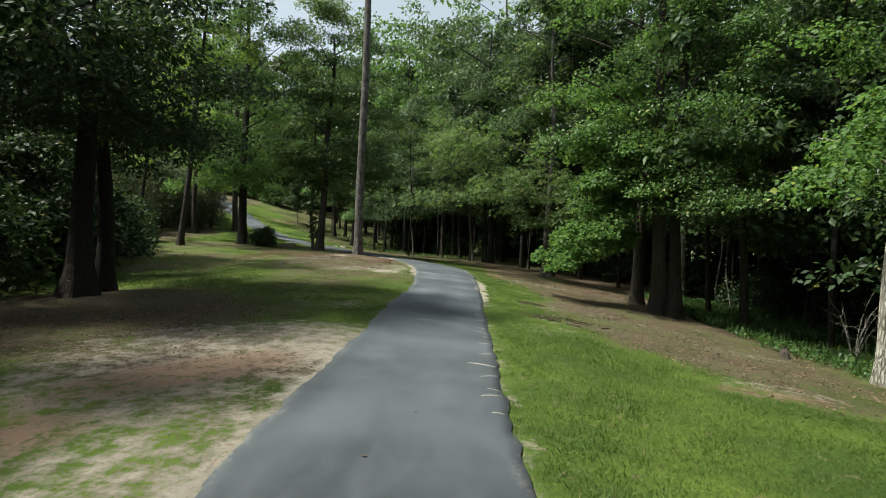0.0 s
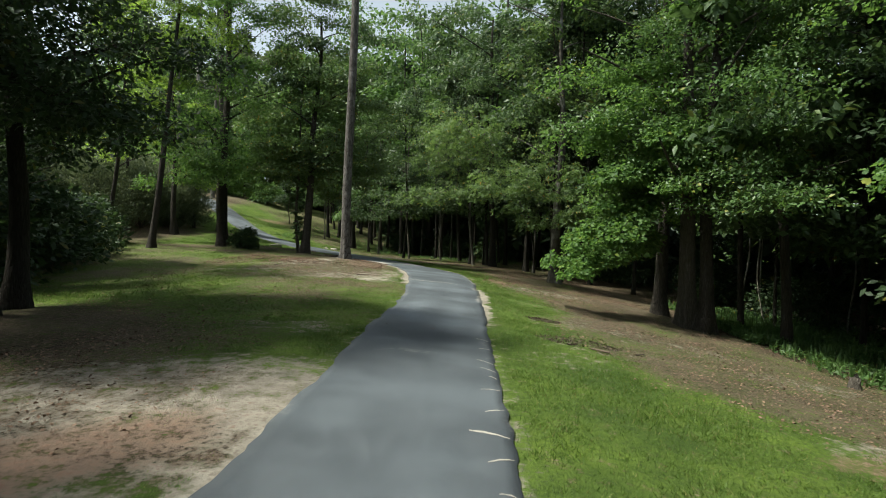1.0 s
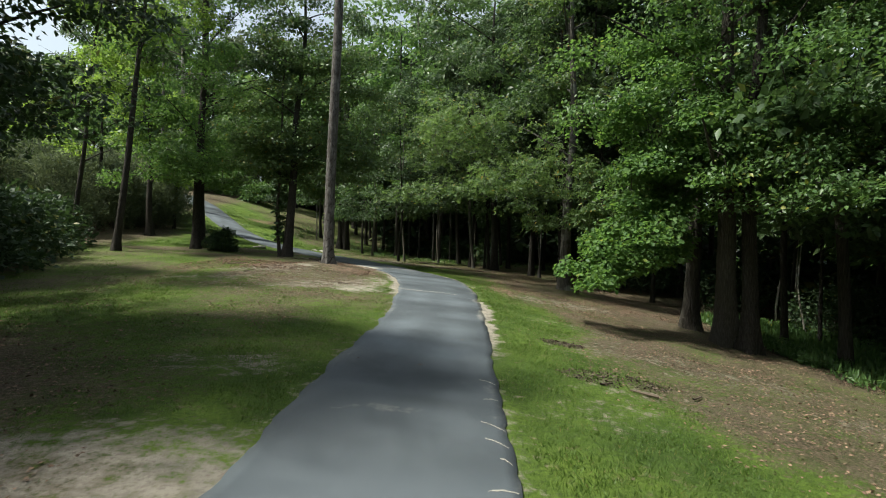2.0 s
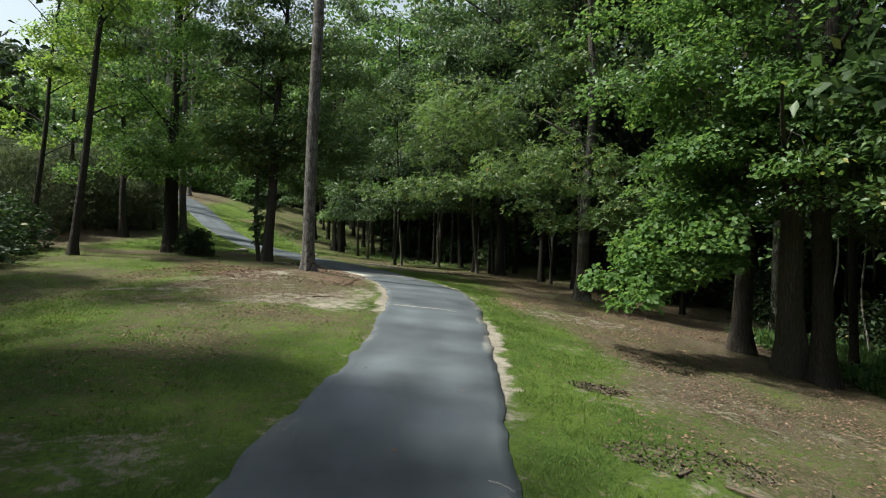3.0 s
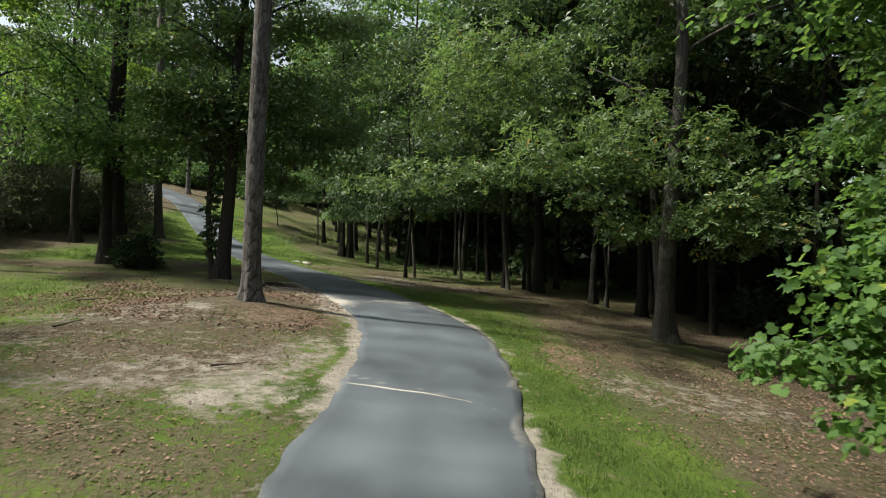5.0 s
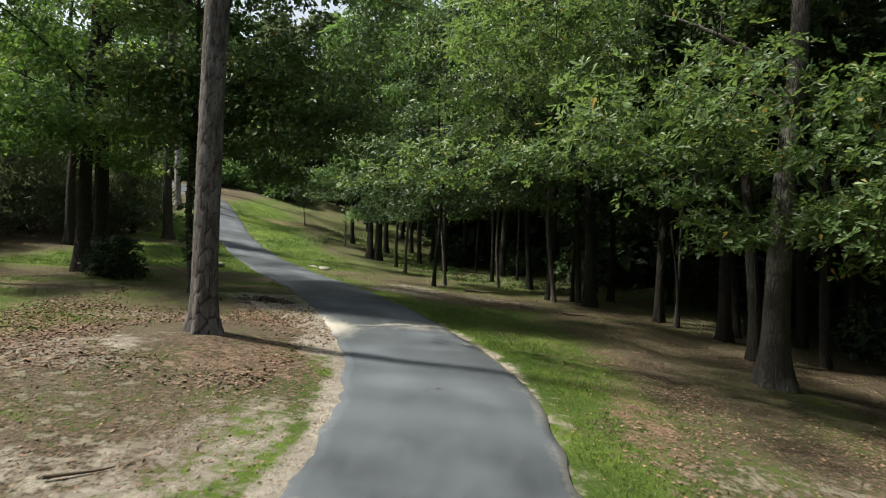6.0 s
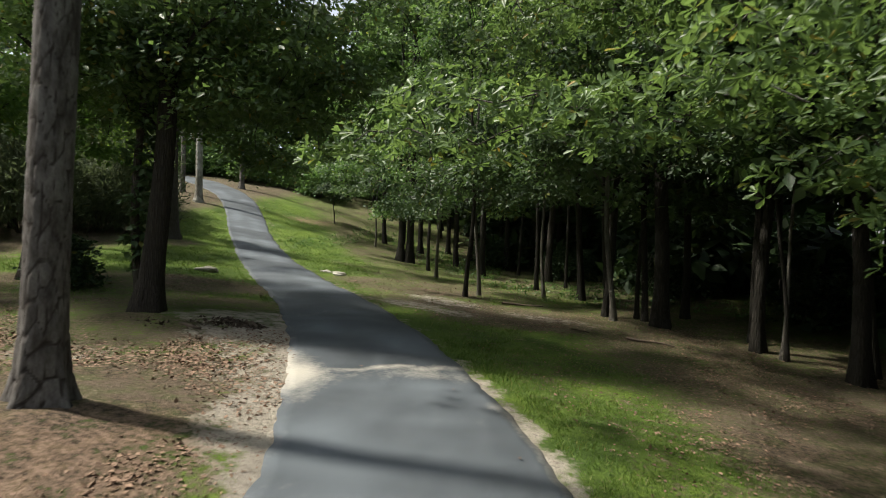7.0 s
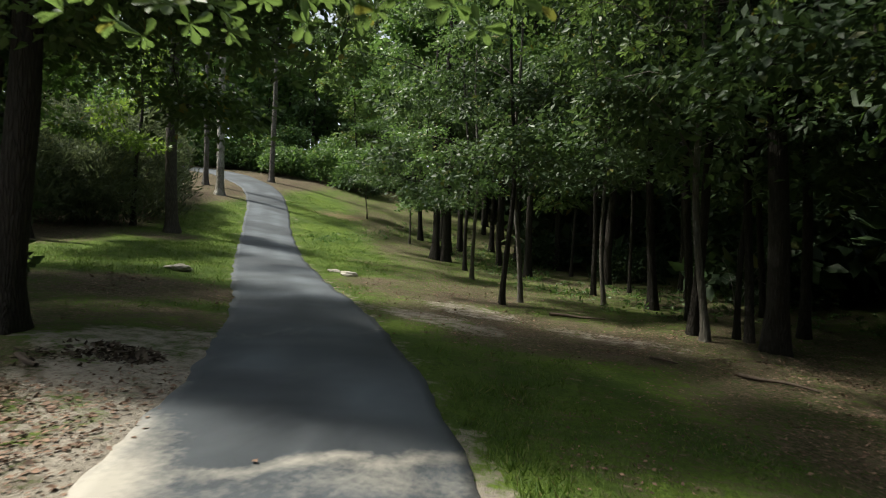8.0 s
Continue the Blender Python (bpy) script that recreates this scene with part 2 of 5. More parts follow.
# ---------------------------------------------------------------- the drive's course: centre x, y, width
COURSE = [(-0.75, -14, 2.9), (-0.66, -4, 2.9), (-0.6, 5.2, 2.84), (-0.52, 8.2, 2.78), (-0.32, 12, 2.68), (-0.11, 17, 2.55), (0.12, 21, 2.42), (0.15, 25, 2.5),
          (0.08, 28.6, 2.7), (-0.33, 31.6, 2.85), (-1.35, 34.6, 2.9), (-3.45, 39.1, 2.85), (-6.2, 43.7, 2.75), (-8.5, 46.9, 2.65), (-12.6, 52.9, 2.55), (-15.6, 57.6, 2.55),
          (-19.2, 63.2, 2.6), (-22.8, 68.9, 2.7), (-26.8, 73.9, 2.9), (-33.5, 78.2, 3.0), (-44, 81.5, 3.0), (-58, 84, 3.0)]


def course_points(step=0.15):
    p = np.array(COURSE, float)
    out = []
    for k in range(len(p) - 1):
        a, b, c, d = p[max(k - 1, 0)], p[k], p[k + 1], p[min(k + 2, len(p) - 1)]
        n = max(2, int(np.hypot(*(c - b)[:2]) / step))
        u = (np.arange(n) / n)[:, None]
        out.append(0.5 * (2 * b + (c - a) * u + (2 * a - 5 * b + 4 * c - d) * u ** 2 + (3 * b - a - 3 * c + d) * u ** 3))
    return np.vstack(out + [p[-1:]])


ROAD = course_points()
ROAD_COARSE = ROAD[::6]
_t = np.gradient(ROAD[:, :2], axis=0)
_t /= np.linalg.norm(_t, axis=1)[:, None]
ROAD_SIDE = np.stack([_t[:, 1], -_t[:, 0]], 1)             # to the right of the course


def from_road(x, y):
    """Signed distance beyond the drive's edge (negative on it), and +1 right or -1 left of it."""
    x, y = np.asarray(x, float).ravel(), np.asarray(y, float).ravel()
    d, side = np.empty(len(x)), np.empty(len(x))
    sides = ROAD_SIDE[::6]
    for s in range(0, len(x), 4000):
        dx = x[s:s + 4000, None] - ROAD_COARSE[None, :, 0]
        dy = y[s:s + 4000, None] - ROAD_COARSE[None, :, 1]
        q = dx * dx + dy * dy
        k = q.argmin(1)
        r = np.arange(len(k))
        lat = dx[r, k] * sides[k, 0] + dy[r, k] * sides[k, 1]
        side[s:s + 4000] = np.where(lat > 0, 1, -1)
        d[s:s + 4000] = np.where(np.abs(lat) > 0, np.sqrt(q[r, k]), 0) - ROAD_COARSE[k, 2] / 2
    return d, side


# ---------------------------------------------------------------- zones of the ground
WOOD_EDGE_RIGHT = ((-20, 13.5), (8, 13.5), (20, 12.0), (30, 10.8), (36, 8.4), (41, 6.0), (46, 2.6), (52, -1.6), (57, -4.4), (63, -7.0), (70, -11.5), (80, -17.0), (88, -24), (130, -30))
GRASS_EDGE_RIGHT = ((-20, 9.0), (6, 9.0), (9.5, 7.8), (10.5, 6.2), (13.3, 5.0), (16.8, 3.4), (20, 3.0), (23.3, 4.1), (26.4, 2.9), (32, 2.3), (36, 2.8), (40, 1.3), (43, 0.3), (46, -4.6), (50, -7.4), (57, -9.0), (64, -13.5), (73, -18.5), (80, -24), (130, -40))


def edge_x(table, y):
    t = np.array(table, float)
    return np.interp(np.asarray(y, float), t[:, 0], t[:, 1])


def blob(x, y, cx, cy, rx, ry, turn=0.0):
    """1 inside an ellipse, falling to 0 at 1.5 times its size."""
    c, s = math.cos(turn), math.sin(turn)
    u, v = ((x - cx) * c + (y - cy) * s) / rx, ((y - cy) * c - (x - cx) * s) / ry
    return 1 - smooth(0.55, 1.5, np.sqrt(u * u + v * v))


def zones(x, y):
    """Shares of leaf litter, sand and red clay on the ground, each 0 to 1."""
    x, y = np.asarray(x, float).ravel(), np.asarray(y, float).ravel()
    d, side = from_road(x, y)
    wob = 0.5 * fbm(x, y, 0.8) + 0.25 * fbm(x, y, 2.3, 2)
    right = (0.86 + 0.26 * fbm(x, y, 0.55, 12) - 0.12 * fbm(x, y, 1.9, 14)) * (0.76 + 0.24 * smooth(19, 22.5, y + 0.8 * fbm(x, y, 0.6, 3))) * smooth(-1.3, 1.5, x + wob - edge_x(GRASS_EDGE_RIGHT, y)) * np.where(side > 0, 1, 0) * (1 - 0.35 * smooth(38, 46, y))
    left = smooth(-2.5, 1.5, -(x + wob) - 14.0 - 5.0 * smooth(24, 40, y) - 6 * smooth(48, 66, y))
    litter = np.maximum(right, left * 0.95)
    for b in ((-8.6, 13.6, 5.4, 4.4, 0.3), (-4.6, 32.0, 3.2, 4.6, -0.4), (-7.6, 36.2, 3.2, 1.9, 0.3), (-5.0, 28.2, 3.2, 3.2, 0), (-3.6, 10.5, 3.6, 2.2, 0.2), (-14.0, 40.5, 4.0, 1.6, 0.1), (-11, 38.5, 3, 1.4, 0.3), (-18, 53.5, 1.6, 1.4, 0), (-5.0, 50.0, 3.2, 3.0, 0), (-1.6, 45.2, 4.2, 2.6, -0.2), (-10.8, 43.2, 3.6, 1.8, 0.2)):
        litter = np.maximum(litter, (0.78 + 0.26 * fbm(x, y, 0.7, 15) - 0.14 * fbm(x, y, 2.2, 16)) * blob(x, y, *b))
    litter = np.maximum(litter, (0.47 + 0.26 * fbm(x, y, 0.8, 18)) * smooth(17, 25, y) * np.where((side < 0) & (y < 42), 1, 0))
    litter = np.maximum(litter, (0.30 + 0.2 * fbm(x, y, 0.9, 17)) * smooth(28, 33, y) * np.where((side > 0) & (y < 48) & (d > 0.9), 1, 0))
    litter = np.maximum(litter, 0.32 * blob(x, y, -4.2, 17.5, 3.2, 2.6))
    litter = np.maximum(litter, (0.46 + 0.2 * fbm(x, y, 1.1, 19)) * blob(x, y, -4.2, 7.4, 4.2, 4.0))
    litter = np.maximum(litter, (0.50 + 0.26 * fbm(x, y, 0.9, 21)) * blob(x, y, -4.6, 22.6, 3.4, 3.4))
    sand = np.zeros(len(x))
    for b, k in (((-3.1, 11.6, 3.4, 1.7, 0.25), 0.54), ((-5.2, 28.2, 4.2, 4.2, 0), 0.24), ((-2.2, 28.0, 0.8, 2.0, 0), 0.5), ((-3.9, 36.6, 1.5, 1.7, 0), 0.52), ((-4.3, 9.0, 2.6, 2.4, 0.6), 0.50), ((-3.2, 6.0, 3.2, 3.2, 0), 0.46), ((-1.9, 11.2, 1.0, 1.8, 0), 0.7), ((-3.0, 16.1, 1.3, 0.8, 0), 0.30), ((-2.4, 26.3, 0.9, 1.3, 0), 0.62),
                 ((-3.6, 27.2, 1.4, 0.8, 0.5), 0.45), ((-6.6, 30, 2.2, 0.8, 0.2), 0.42), ((-4.6, 37.9, 1.6, 1.3, 0.6), 0.75), ((-6.3, 38.6, 1.3, 0.6, 0.3), 0.6), ((-3.2, 46.8, 1.6, 0.9, -0.6), 0.55),
                 ((4.4, 20.8, 2.4, 1.3, 0.4), 0.25), ((3.6, 17.0, 1.4, 0.9, 0.3), 0.24), ((4.0, 23.5, 1.6, 0.8, -0.3), 0.26), ((6.8, 19.6, 2.6, 1.1, 0.3), 0.25), ((8.6, 17.4, 1.8, 0.9, 0.2), 0.30), ((2.6, 15.4, 1.2, 0.8, 0.3), 0.24), ((-3.4, 35.4, 1.0, 1.4, 0.2), 0.56), ((-5.8, 31.0, 1.2, 0.6, 0.4), 0.5), ((-4.4, 26.0, 1.5, 0.5, 0.3), 0.48), ((-7.6, 27.4, 1.6, 0.5, 0.2), 0.46), ((6.4, 11.6, 1.4, 0.8, 0.3), 0.42), ((4.6, 29.5, 2.2, 1.4, 0), 0.35), ((-7.2, 34.6, 1.6, 0.8, 0.2), 0.4), ((-2.9, 36.4, 0.8, 1.4, 0.1), 0.78), ((-6.0, 39.7, 1.4, 0.8, 0.3), 0.62), ((-5.6, 38.2, 1.0, 0.4, 0.2), 0.55), ((-3.3, 44.6, 1.8, 0.7, -0.4), 0.58), ((0.4, 45.5, 1.6, 0.6, -0.2), 0.45)):
        sand = np.maximum(sand, k * blob(x, y, *b))
    near = 1 - smooth(0.05, 0.42, d + 0.16 * fbm(x, y, 3.1, 4))
    along_right = 0.62 * smooth(17, 21, y) * (1 - smooth(24, 28, y)) + 0.5 * smooth(31, 33.5, y) * (1 - smooth(36, 38, y)) + 0.38 + 0.14 * fbm(x, y, 1.3, 9)
    along_left = smooth(24, 28, y) * (1 - smooth(37, 41, y)) * 1.0 + 0.62 * (1 - smooth(11, 14, y)) + 0.25
    wide = 1 - smooth(0.25, 1.0, d + 0.3 * fbm(x, y, 1.7, 6))
    sand = np.maximum(sand, near * np.where(side > 0, along_right, along_left))
    sand = np.maximum(sand, wide * np.where(side < 0, smooth(30.5, 33, y) * (1 - smooth(38, 40, y)) * 0.78, 0))
    clay = np.zeros(len(x))
    for b, k in (((-3.7, 9.0, 0.8, 2.0, -0.75), 0.58), ((-4.7, 6.3, 1.0, 0.8, 0.3), 0.58), ((2.7, 31.4, 0.5, 1.8, 0), 0.5), ((-3.4, 31.4, 1.2, 1.2, 0), 0.42), ((6.0, 10.9, 1.2, 0.5, 0.2), 0.5), ((-19, 73, 2.2, 1.0, 0.8), 0.6), ((-10, 57, 1.3, 1.0, 0), 0.3)):
        clay = np.maximum(clay, k * blob(x, y, *b))
    clay *= 1 - smooth(0.5, 0.9, sand) * 0.6
    return litter, sand, clay, d, side


# ---------------------------------------------------------------- mesh helpers
def mesh_data(name, verts, faces, material, smooth_faces=False, attributes=None):
    """A mesh from an array of points and one or more arrays of faces, each with its own number of corners."""
    me = bpy.data.meshes.new(name)
    verts = np.asarray(verts, np.float32).reshape(-1, 3)
    faces = [np.asarray(f, np.int32) for f in (faces if isinstance(faces, list) else [faces]) if len(f)]
    corners = np.concatenate([f.ravel() for f in faces])
    sizes = np.concatenate([np.full(len(f), f.shape[1], np.int32) for f in faces])
    me.vertices.add(len(verts))
    me.vertices.foreach_set("co", verts.ravel())
    me.loops.add(len(corners))
    me.loops.foreach_set("vertex_index", corners)
    me.polygons.add(len(sizes))
    me.polygons.foreach_set("loop_start", np.concatenate([[0], np.cumsum(sizes)[:-1]]).astype(np.int32))
    me.update(calc_edges=True)
    if smooth_faces:
        me.polygons.foreach_set("use_smooth", np.ones(len(sizes), bool))
    for key, values in (attributes or {}).items():
        me.attributes.new(key, "FLOAT", "POINT").data.foreach_set("value", np.asarray(values, np.float32))
    me.materials.append(material)
    return me


def part(name, me, parent=None, label=""):
    """Links a mesh as one object, under a thing if one is given."""
    ob = new(name, me)
    if parent is not None:
        ob.parent = parent
    return tagged(ob, label)


def grid_faces(rows, cols, wrap=False):
    r, c = np.meshgrid(np.arange(rows - 1), np.arange(cols if wrap else cols - 1), indexing="ij")
    r, c = r.ravel(), c.ravel()
    n = (c + 1) % cols
    return np.stack([r * cols + c, r * cols + n, (r + 1) * cols + n, (r + 1) * cols + c], 1)


def tube(path, radii, sides=8, wave=None):
    """Points and quads of a tube round a path; wave(angle, k) scales the ring k."""
    path, radii = np.asarray(path, float), np.asarray(radii, float)
    t = np.gradient(path, axis=0)
    t /= np.linalg.norm(t, axis=1)[:, None] + 1e-9
    ref = np.where(np.abs(t[:, 2:3]) > 0.9, np.array([[1.0, 0, 0]]), np.array([[0, 0, 1.0]]))
    u = np.cross(ref, t)
    u /= np.linalg.norm(u, axis=1)[:, None]
    v = np.cross(t, u)
    a = np.arange(sides) * 2 * math.pi / sides
    ring = radii[:, None] * np.ones(sides)[None]
    if wave is not None:
        ring = ring * wave(a[None, :], np.arange(len(path))[:, None])
    pts = path[:, None] + ring[..., None] * (np.cos(a)[None, :, None] * u[:, None] + np.sin(a)[None, :, None] * v[:, None])
    return pts.reshape(-1, 3), grid_faces(len(path), sides, True)


def joined(pieces):
    """One array of points and one of faces out of many with equal corner counts."""
    vs, fs, n = [], [], 0
    for v, f in pieces:
        vs.append(v)
        fs.append(f + n)
        n += len(v)
    return np.vstack(vs), np.vstack(fs)


# leaf outlines: along, across, lift; then faces
KITE = (np.array([(0, 0, 0), (0.45, 0.27, 0.05), (1, 0, -0.10), (0.45, -0.27, 0.05)]), np.array([(0, 1, 2), (0, 2, 3)]))
LOBED = (np.array([(0, 0, 0), (0.10, 0.30, 0.06), (0.34, 0.50, 0.08), (0.52, 0.28, 0.05), (0.74, 0.40, 0.02), (1, 0, -0.12),
                   (0.74, -0.40, 0.02), (0.52, -0.28, 0.05), (0.34, -0.50, 0.08), (0.10, -0.30, 0.06)]), np.array([(0, 1, 2, 3, 4, 5), (0, 5, 6, 7, 8, 9)]))
SPOON = (np.array([(0, 0, 0), (0.40, 0.08, 0.02), (0.74, 0.19, 0.06), (0.95, 0.13, 0.0), (1.0, 0, -0.06), (0.95, -0.13, 0.0), (0.74, -0.19, 0.06), (0.40, -0.08, 0.02)]),
         np.array([(0, 1, 2, 3, 4), (0, 4, 5, 6, 7)]))
NEEDLES = (np.array([(0, 0, 0), (0.6, 0.10, 0.03), (1, 0, -0.05), (0.6, -0.10, 0.03)]), np.array([(0, 1, 2), (0, 2, 3)]))


def leaf_arrays(points, axis, up, length, shape):
    outline, faces = shape
    axis = axis / (np.linalg.norm(axis, axis=1)[:, None] + 1e-9)
    across = np.cross(axis, up)
    across /= np.linalg.norm(across, axis=1)[:, None] + 1e-9
    up = np.cross(across, axis)
    v = points[:, None] + length[:, None, None] * (outline[None, :, 0:1] * axis[:, None] + outline[None, :, 1:2] * across[:, None] + outline[None, :, 2:3] * up[:, None])
    k = len(outline)
    f = faces[None] + (np.arange(len(points)) * k)[:, None, None]
    return v.reshape(-1, 3), f.reshape(-1, faces.shape[1])


def spray_leaves(rng, centres, outward, radius, count, size, shape, flat=0.20, droop=0.25, bunch=0, tilt=0.35):
    """Leaves in rounded pads: a pad at each centre, thick on top, open below, drooping outwards. bunch > 0 sets the leaves in stars of that many at the twig ends."""
    n = len(centres)
    radius = np.broadcast_to(radius, n)
    groups = count if not bunch else max(1, count // bunch)
    u = 1.0 - 1.32 * rng.random((n, groups)) ** 0.9
    r = np.sqrt(np.clip(1 - u * u, 0, 1)) * (0.82 + 0.3 * rng.random((n, groups)))
    a = rng.random((n, groups)) * 2 * math.pi
    shell = 1 - 0.55 * rng.random((n, groups)) ** 2.2
    lump = (1 + 0.22 * np.sin(3 * a + 7 * radius[:, None]) + 0.16 * np.sin(5 * a + 4 * u + 11 * radius[:, None])) * shell
    side = np.cross(outward, (0, 0, 1.0))
    side /= np.linalg.norm(side, axis=1)[:, None] + 1e-9
    rad = radius[:, None]
    way = (np.cos(a) * r)[..., None] * outward[:, None] + (np.sin(a) * r)[..., None] * side[:, None]
    off = way * (rad * lump)[..., None] * 1.12
    off[..., 2] = (0.32 + flat) * u * lump * rad - droop * r ** 2 * rad + rng.normal(0, 0.04, (n, groups)) * rad
    nor = way * 0.75
    nor[..., 2] = np.abs(u) * 0.8 + 0.35
    p = (centres[:, None] + off)
    k = bunch if bunch else 1
    p, way, nor = [np.repeat(q, k, axis=1).reshape(-1, 3) for q in (p, way, nor)]
    m = len(p)
    nor = nor / (np.linalg.norm(nor, axis=1)[:, None] + 1e-9)
    if bunch:
        t1 = np.cross(nor, (0.31, 0.95, 0.1))
        t1 /= np.linalg.norm(t1, axis=1)[:, None] + 1e-9
        t2 = np.cross(nor, t1)
        star = (np.arange(m) % bunch) * (2 * math.pi / bunch) + rng.normal(0, 0.3, m) + 2.4 * (np.arange(m) // bunch)
        axis = np.cos(star)[:, None] * t1 + np.sin(star)[:, None] * t2 + nor * 0.30 + way * 0.35 + (0, 0, -0.12)
        up = nor + rng.normal(0, tilt * 0.7, (m, 3))
    else:
        axis = way * 0.9 + rng.normal(0, 0.55, (m, 3)) + (0, 0, -0.22)
        up = nor + rng.normal(0, tilt, (m, 3))
    return leaf_arrays(p, axis, up, size * (0.65 + 0.7 * rng.random(m)), shape)


# ---------------------------------------------------------------- trees
def trunk_path(rng, h, lean, wobble=0.12, top=1.0, steps=22):
    z = np.linspace(0, 1, steps) ** 1.25 * h * top
    ph = rng.random(4) * 6.28
    f = z / h
    x = lean[0] * z + wobble * (np.sin(f * 5 + ph[0]) - math.sin(ph[0])) + 0.4 * wobble * (np.sin(f * 13 + ph[1]) - math.sin(ph[1]))
    y = lean[1] * z + wobble * (np.sin(f * 4 + ph[2]) - math.sin(ph[2])) + 0.4 * wobble * (np.sin(f * 11 + ph[3]) - math.sin(ph[3]))
    return np.stack([x, y, z], 1)


def trunk_mesh(rng, name, path, dbh, material, sides=12, flare=0.55, taper=0.75):
    h = path[-1, 2]
    z = path[:, 2]
    path = path.copy()
    path[0, 2] -= 0.35
    rad = dbh / 2 * (1 - taper * np.clip(z / h, 0, 1) ** 1.1) * (1 + flare * np.exp(-z / (0.75 * dbh + 0.05)))
    p1, p2 = rng.random(2) * 6.28
    roots = np.exp(-z / (0.9 * dbh + 0.1))

    def wave(a, k):
        return 1 + roots[k] * (0.26 * np.sin(4 * a + p1) + 0.18 * np.sin(7 * a + p2)) + 0.035 * np.sin(3 * a + 0.8 * k + p2) + 0.02 * np.sin(8 * a + 2.1 * k)

    return mesh_data(name, *tube(path, rad, sides, wave), material, True)


def crown_radius(f, low):
    """Shape of a crown from its foot (f = 0) to its top (1); low: how wide it is at its foot."""
    return np.clip(low + (1 - low) * np.sin(np.pi * np.clip(f * 0.62 + 0.06, 0, 0.5)), 0, 1) * np.sqrt(np.clip(1 - np.clip((f - 0.45) / 0.56, 0, 1) ** 2.2, 0.02, 1))


def bezier(a, b, c, n=6):
    u = np.linspace(0, 1, n)[:, None]
    return a * (1 - u) ** 2 + 2 * b * u * (1 - u) + c * u * u


def make_tree(name, label, place, dbh, height, foot, spread, bark, leaf, seed, lean=(0, 0), sprays=130, per=60, size=0.24, shape=KITE, reach=0.95, low=0.7,
              limbs=6, group="", category="tree", sides=12, bunch=0, offset=(0, 0), extra=(), wobble=0.14, crown_name="crown", flat=0.2, droop=0.25, inner=0.3, twig_share=1.0, near_shape=None, near_per=0):
    """A tree: trunk, limbs, twigs and a crown of leaf sprays. extra: more sprays by (dx, dy, z, radius)."""
    rng = np.random.default_rng(seed)
    root = new(name)
    root.location = (*place, float(land(*place)))
    tagged(root, label, category, group)
    path = trunk_path(rng, height, lean, wobble, 0.84)
    part("trunk", trunk_mesh(rng, "trunk", path, dbh, bark, sides, 0.85 if dbh > 0.4 else 0.6), root)

    def axis_at(z):
        return np.stack([np.interp(z, path[:, 2], path[:, 0]), np.interp(z, path[:, 2], path[:, 1]), np.asarray(z, float)], -1)

    boughs = max(6, sprays // 6)
    which = rng.integers(boughs, size=sprays)
    f_b, az_b = rng.random(boughs) ** 1.15, np.arange(boughs) * 2.3999 + rng.normal(0, 0.35, boughs) + seed
    q_b = np.sqrt(inner ** 2 + (1 - inner ** 2) * rng.random(boughs))
    along = rng.uniform(0.55, 1.08, sprays)
    f = f_b[which]
    fan = rng.normal(0, 0.62 * reach, sprays) * along
    az = az_b[which]
    rr = spread * crown_radius(f, low) * q_b[which] * along * (1 + 0.22 * np.sin(3 * az + seed) + 0.16 * np.sin(5 * az + 9 * f + seed * 2))
    z = foot + f * (height - foot) - 0.55 * reach * (along - 0.55) + rng.normal(0, 0.16 * reach, sprays)
    dirs = np.stack([np.cos(az), np.sin(az), np.zeros(sprays)], 1)
    c = axis_at(z) + dirs * rr[:, None] + np.stack([-np.sin(az), np.cos(az), np.zeros(sprays)], 1) * fan[:, None]
    c[:, 2] = np.maximum(c[:, 2], foot * 0.8)
    c[:, :2] += np.array(offset)[None] * (1 - f[:, None])
    srad = reach * (0.55 + 0.45 * rng.random(sprays))
    if len(extra):
        e = np.array(extra, float)
        c = np.vstack([c, e[:, :3]])
        srad = np.concatenate([srad, e[:, 3]])
        d = e[:, :2] - axis_at(e[:, 2])[:, :2]
        dirs = np.vstack([dirs, np.column_stack([d / (np.linalg.norm(d, axis=1)[:, None] + 1e-6), np.zeros(len(e))])])
    dirs = dirs + (0, 0, 0.12)
    # limbs, each with its own line from the trunk
    limb_tips, limb_lines = [], []
    for k in range(limbs):
        zf = foot * 0.85 + (height * 0.8 - foot * 0.85) * (k + 0.2 + 0.4 * rng.random()) / max(limbs, 1)
        az_k = 2.4 * k + rng.random() + seed
        ff = np.clip((zf + 1.0 - foot) / (height - foot), 0, 1)
        length = spread * float(crown_radius(ff, low)) * 0.85
        a = axis_at(zf)
        b = a + np.array([math.cos(az_k) * length * 0.5, math.sin(az_k) * length * 0.5, 0.25 * length + 0.3])
        e = a + np.array([math.cos(az_k) * length, math.sin(az_k) * length, 0.42 * length + 0.2])
        e[:2] += np.array(offset) * (1 - ff) * 0.8
        line = bezier(a, b, e, 7)
        r0 = dbh * 0.17 * (1 - 0.5 * zf / height)
        part("limb", mesh_data("limb", *tube(line, r0 * np.linspace(1, 0.25, 7), 6), bark, True), root)
        limb_lines.append(line)
    # twigs from the nearest limb or the trunk to each spray
    anchor = np.vstack(limb_lines + [axis_at(np.linspace(foot * 0.9, height * 0.95, 12))])
    pieces = []
    order = np.argsort(np.linalg.norm(c[:, :2] - axis_at(c[:, 2])[:, :2], axis=1))
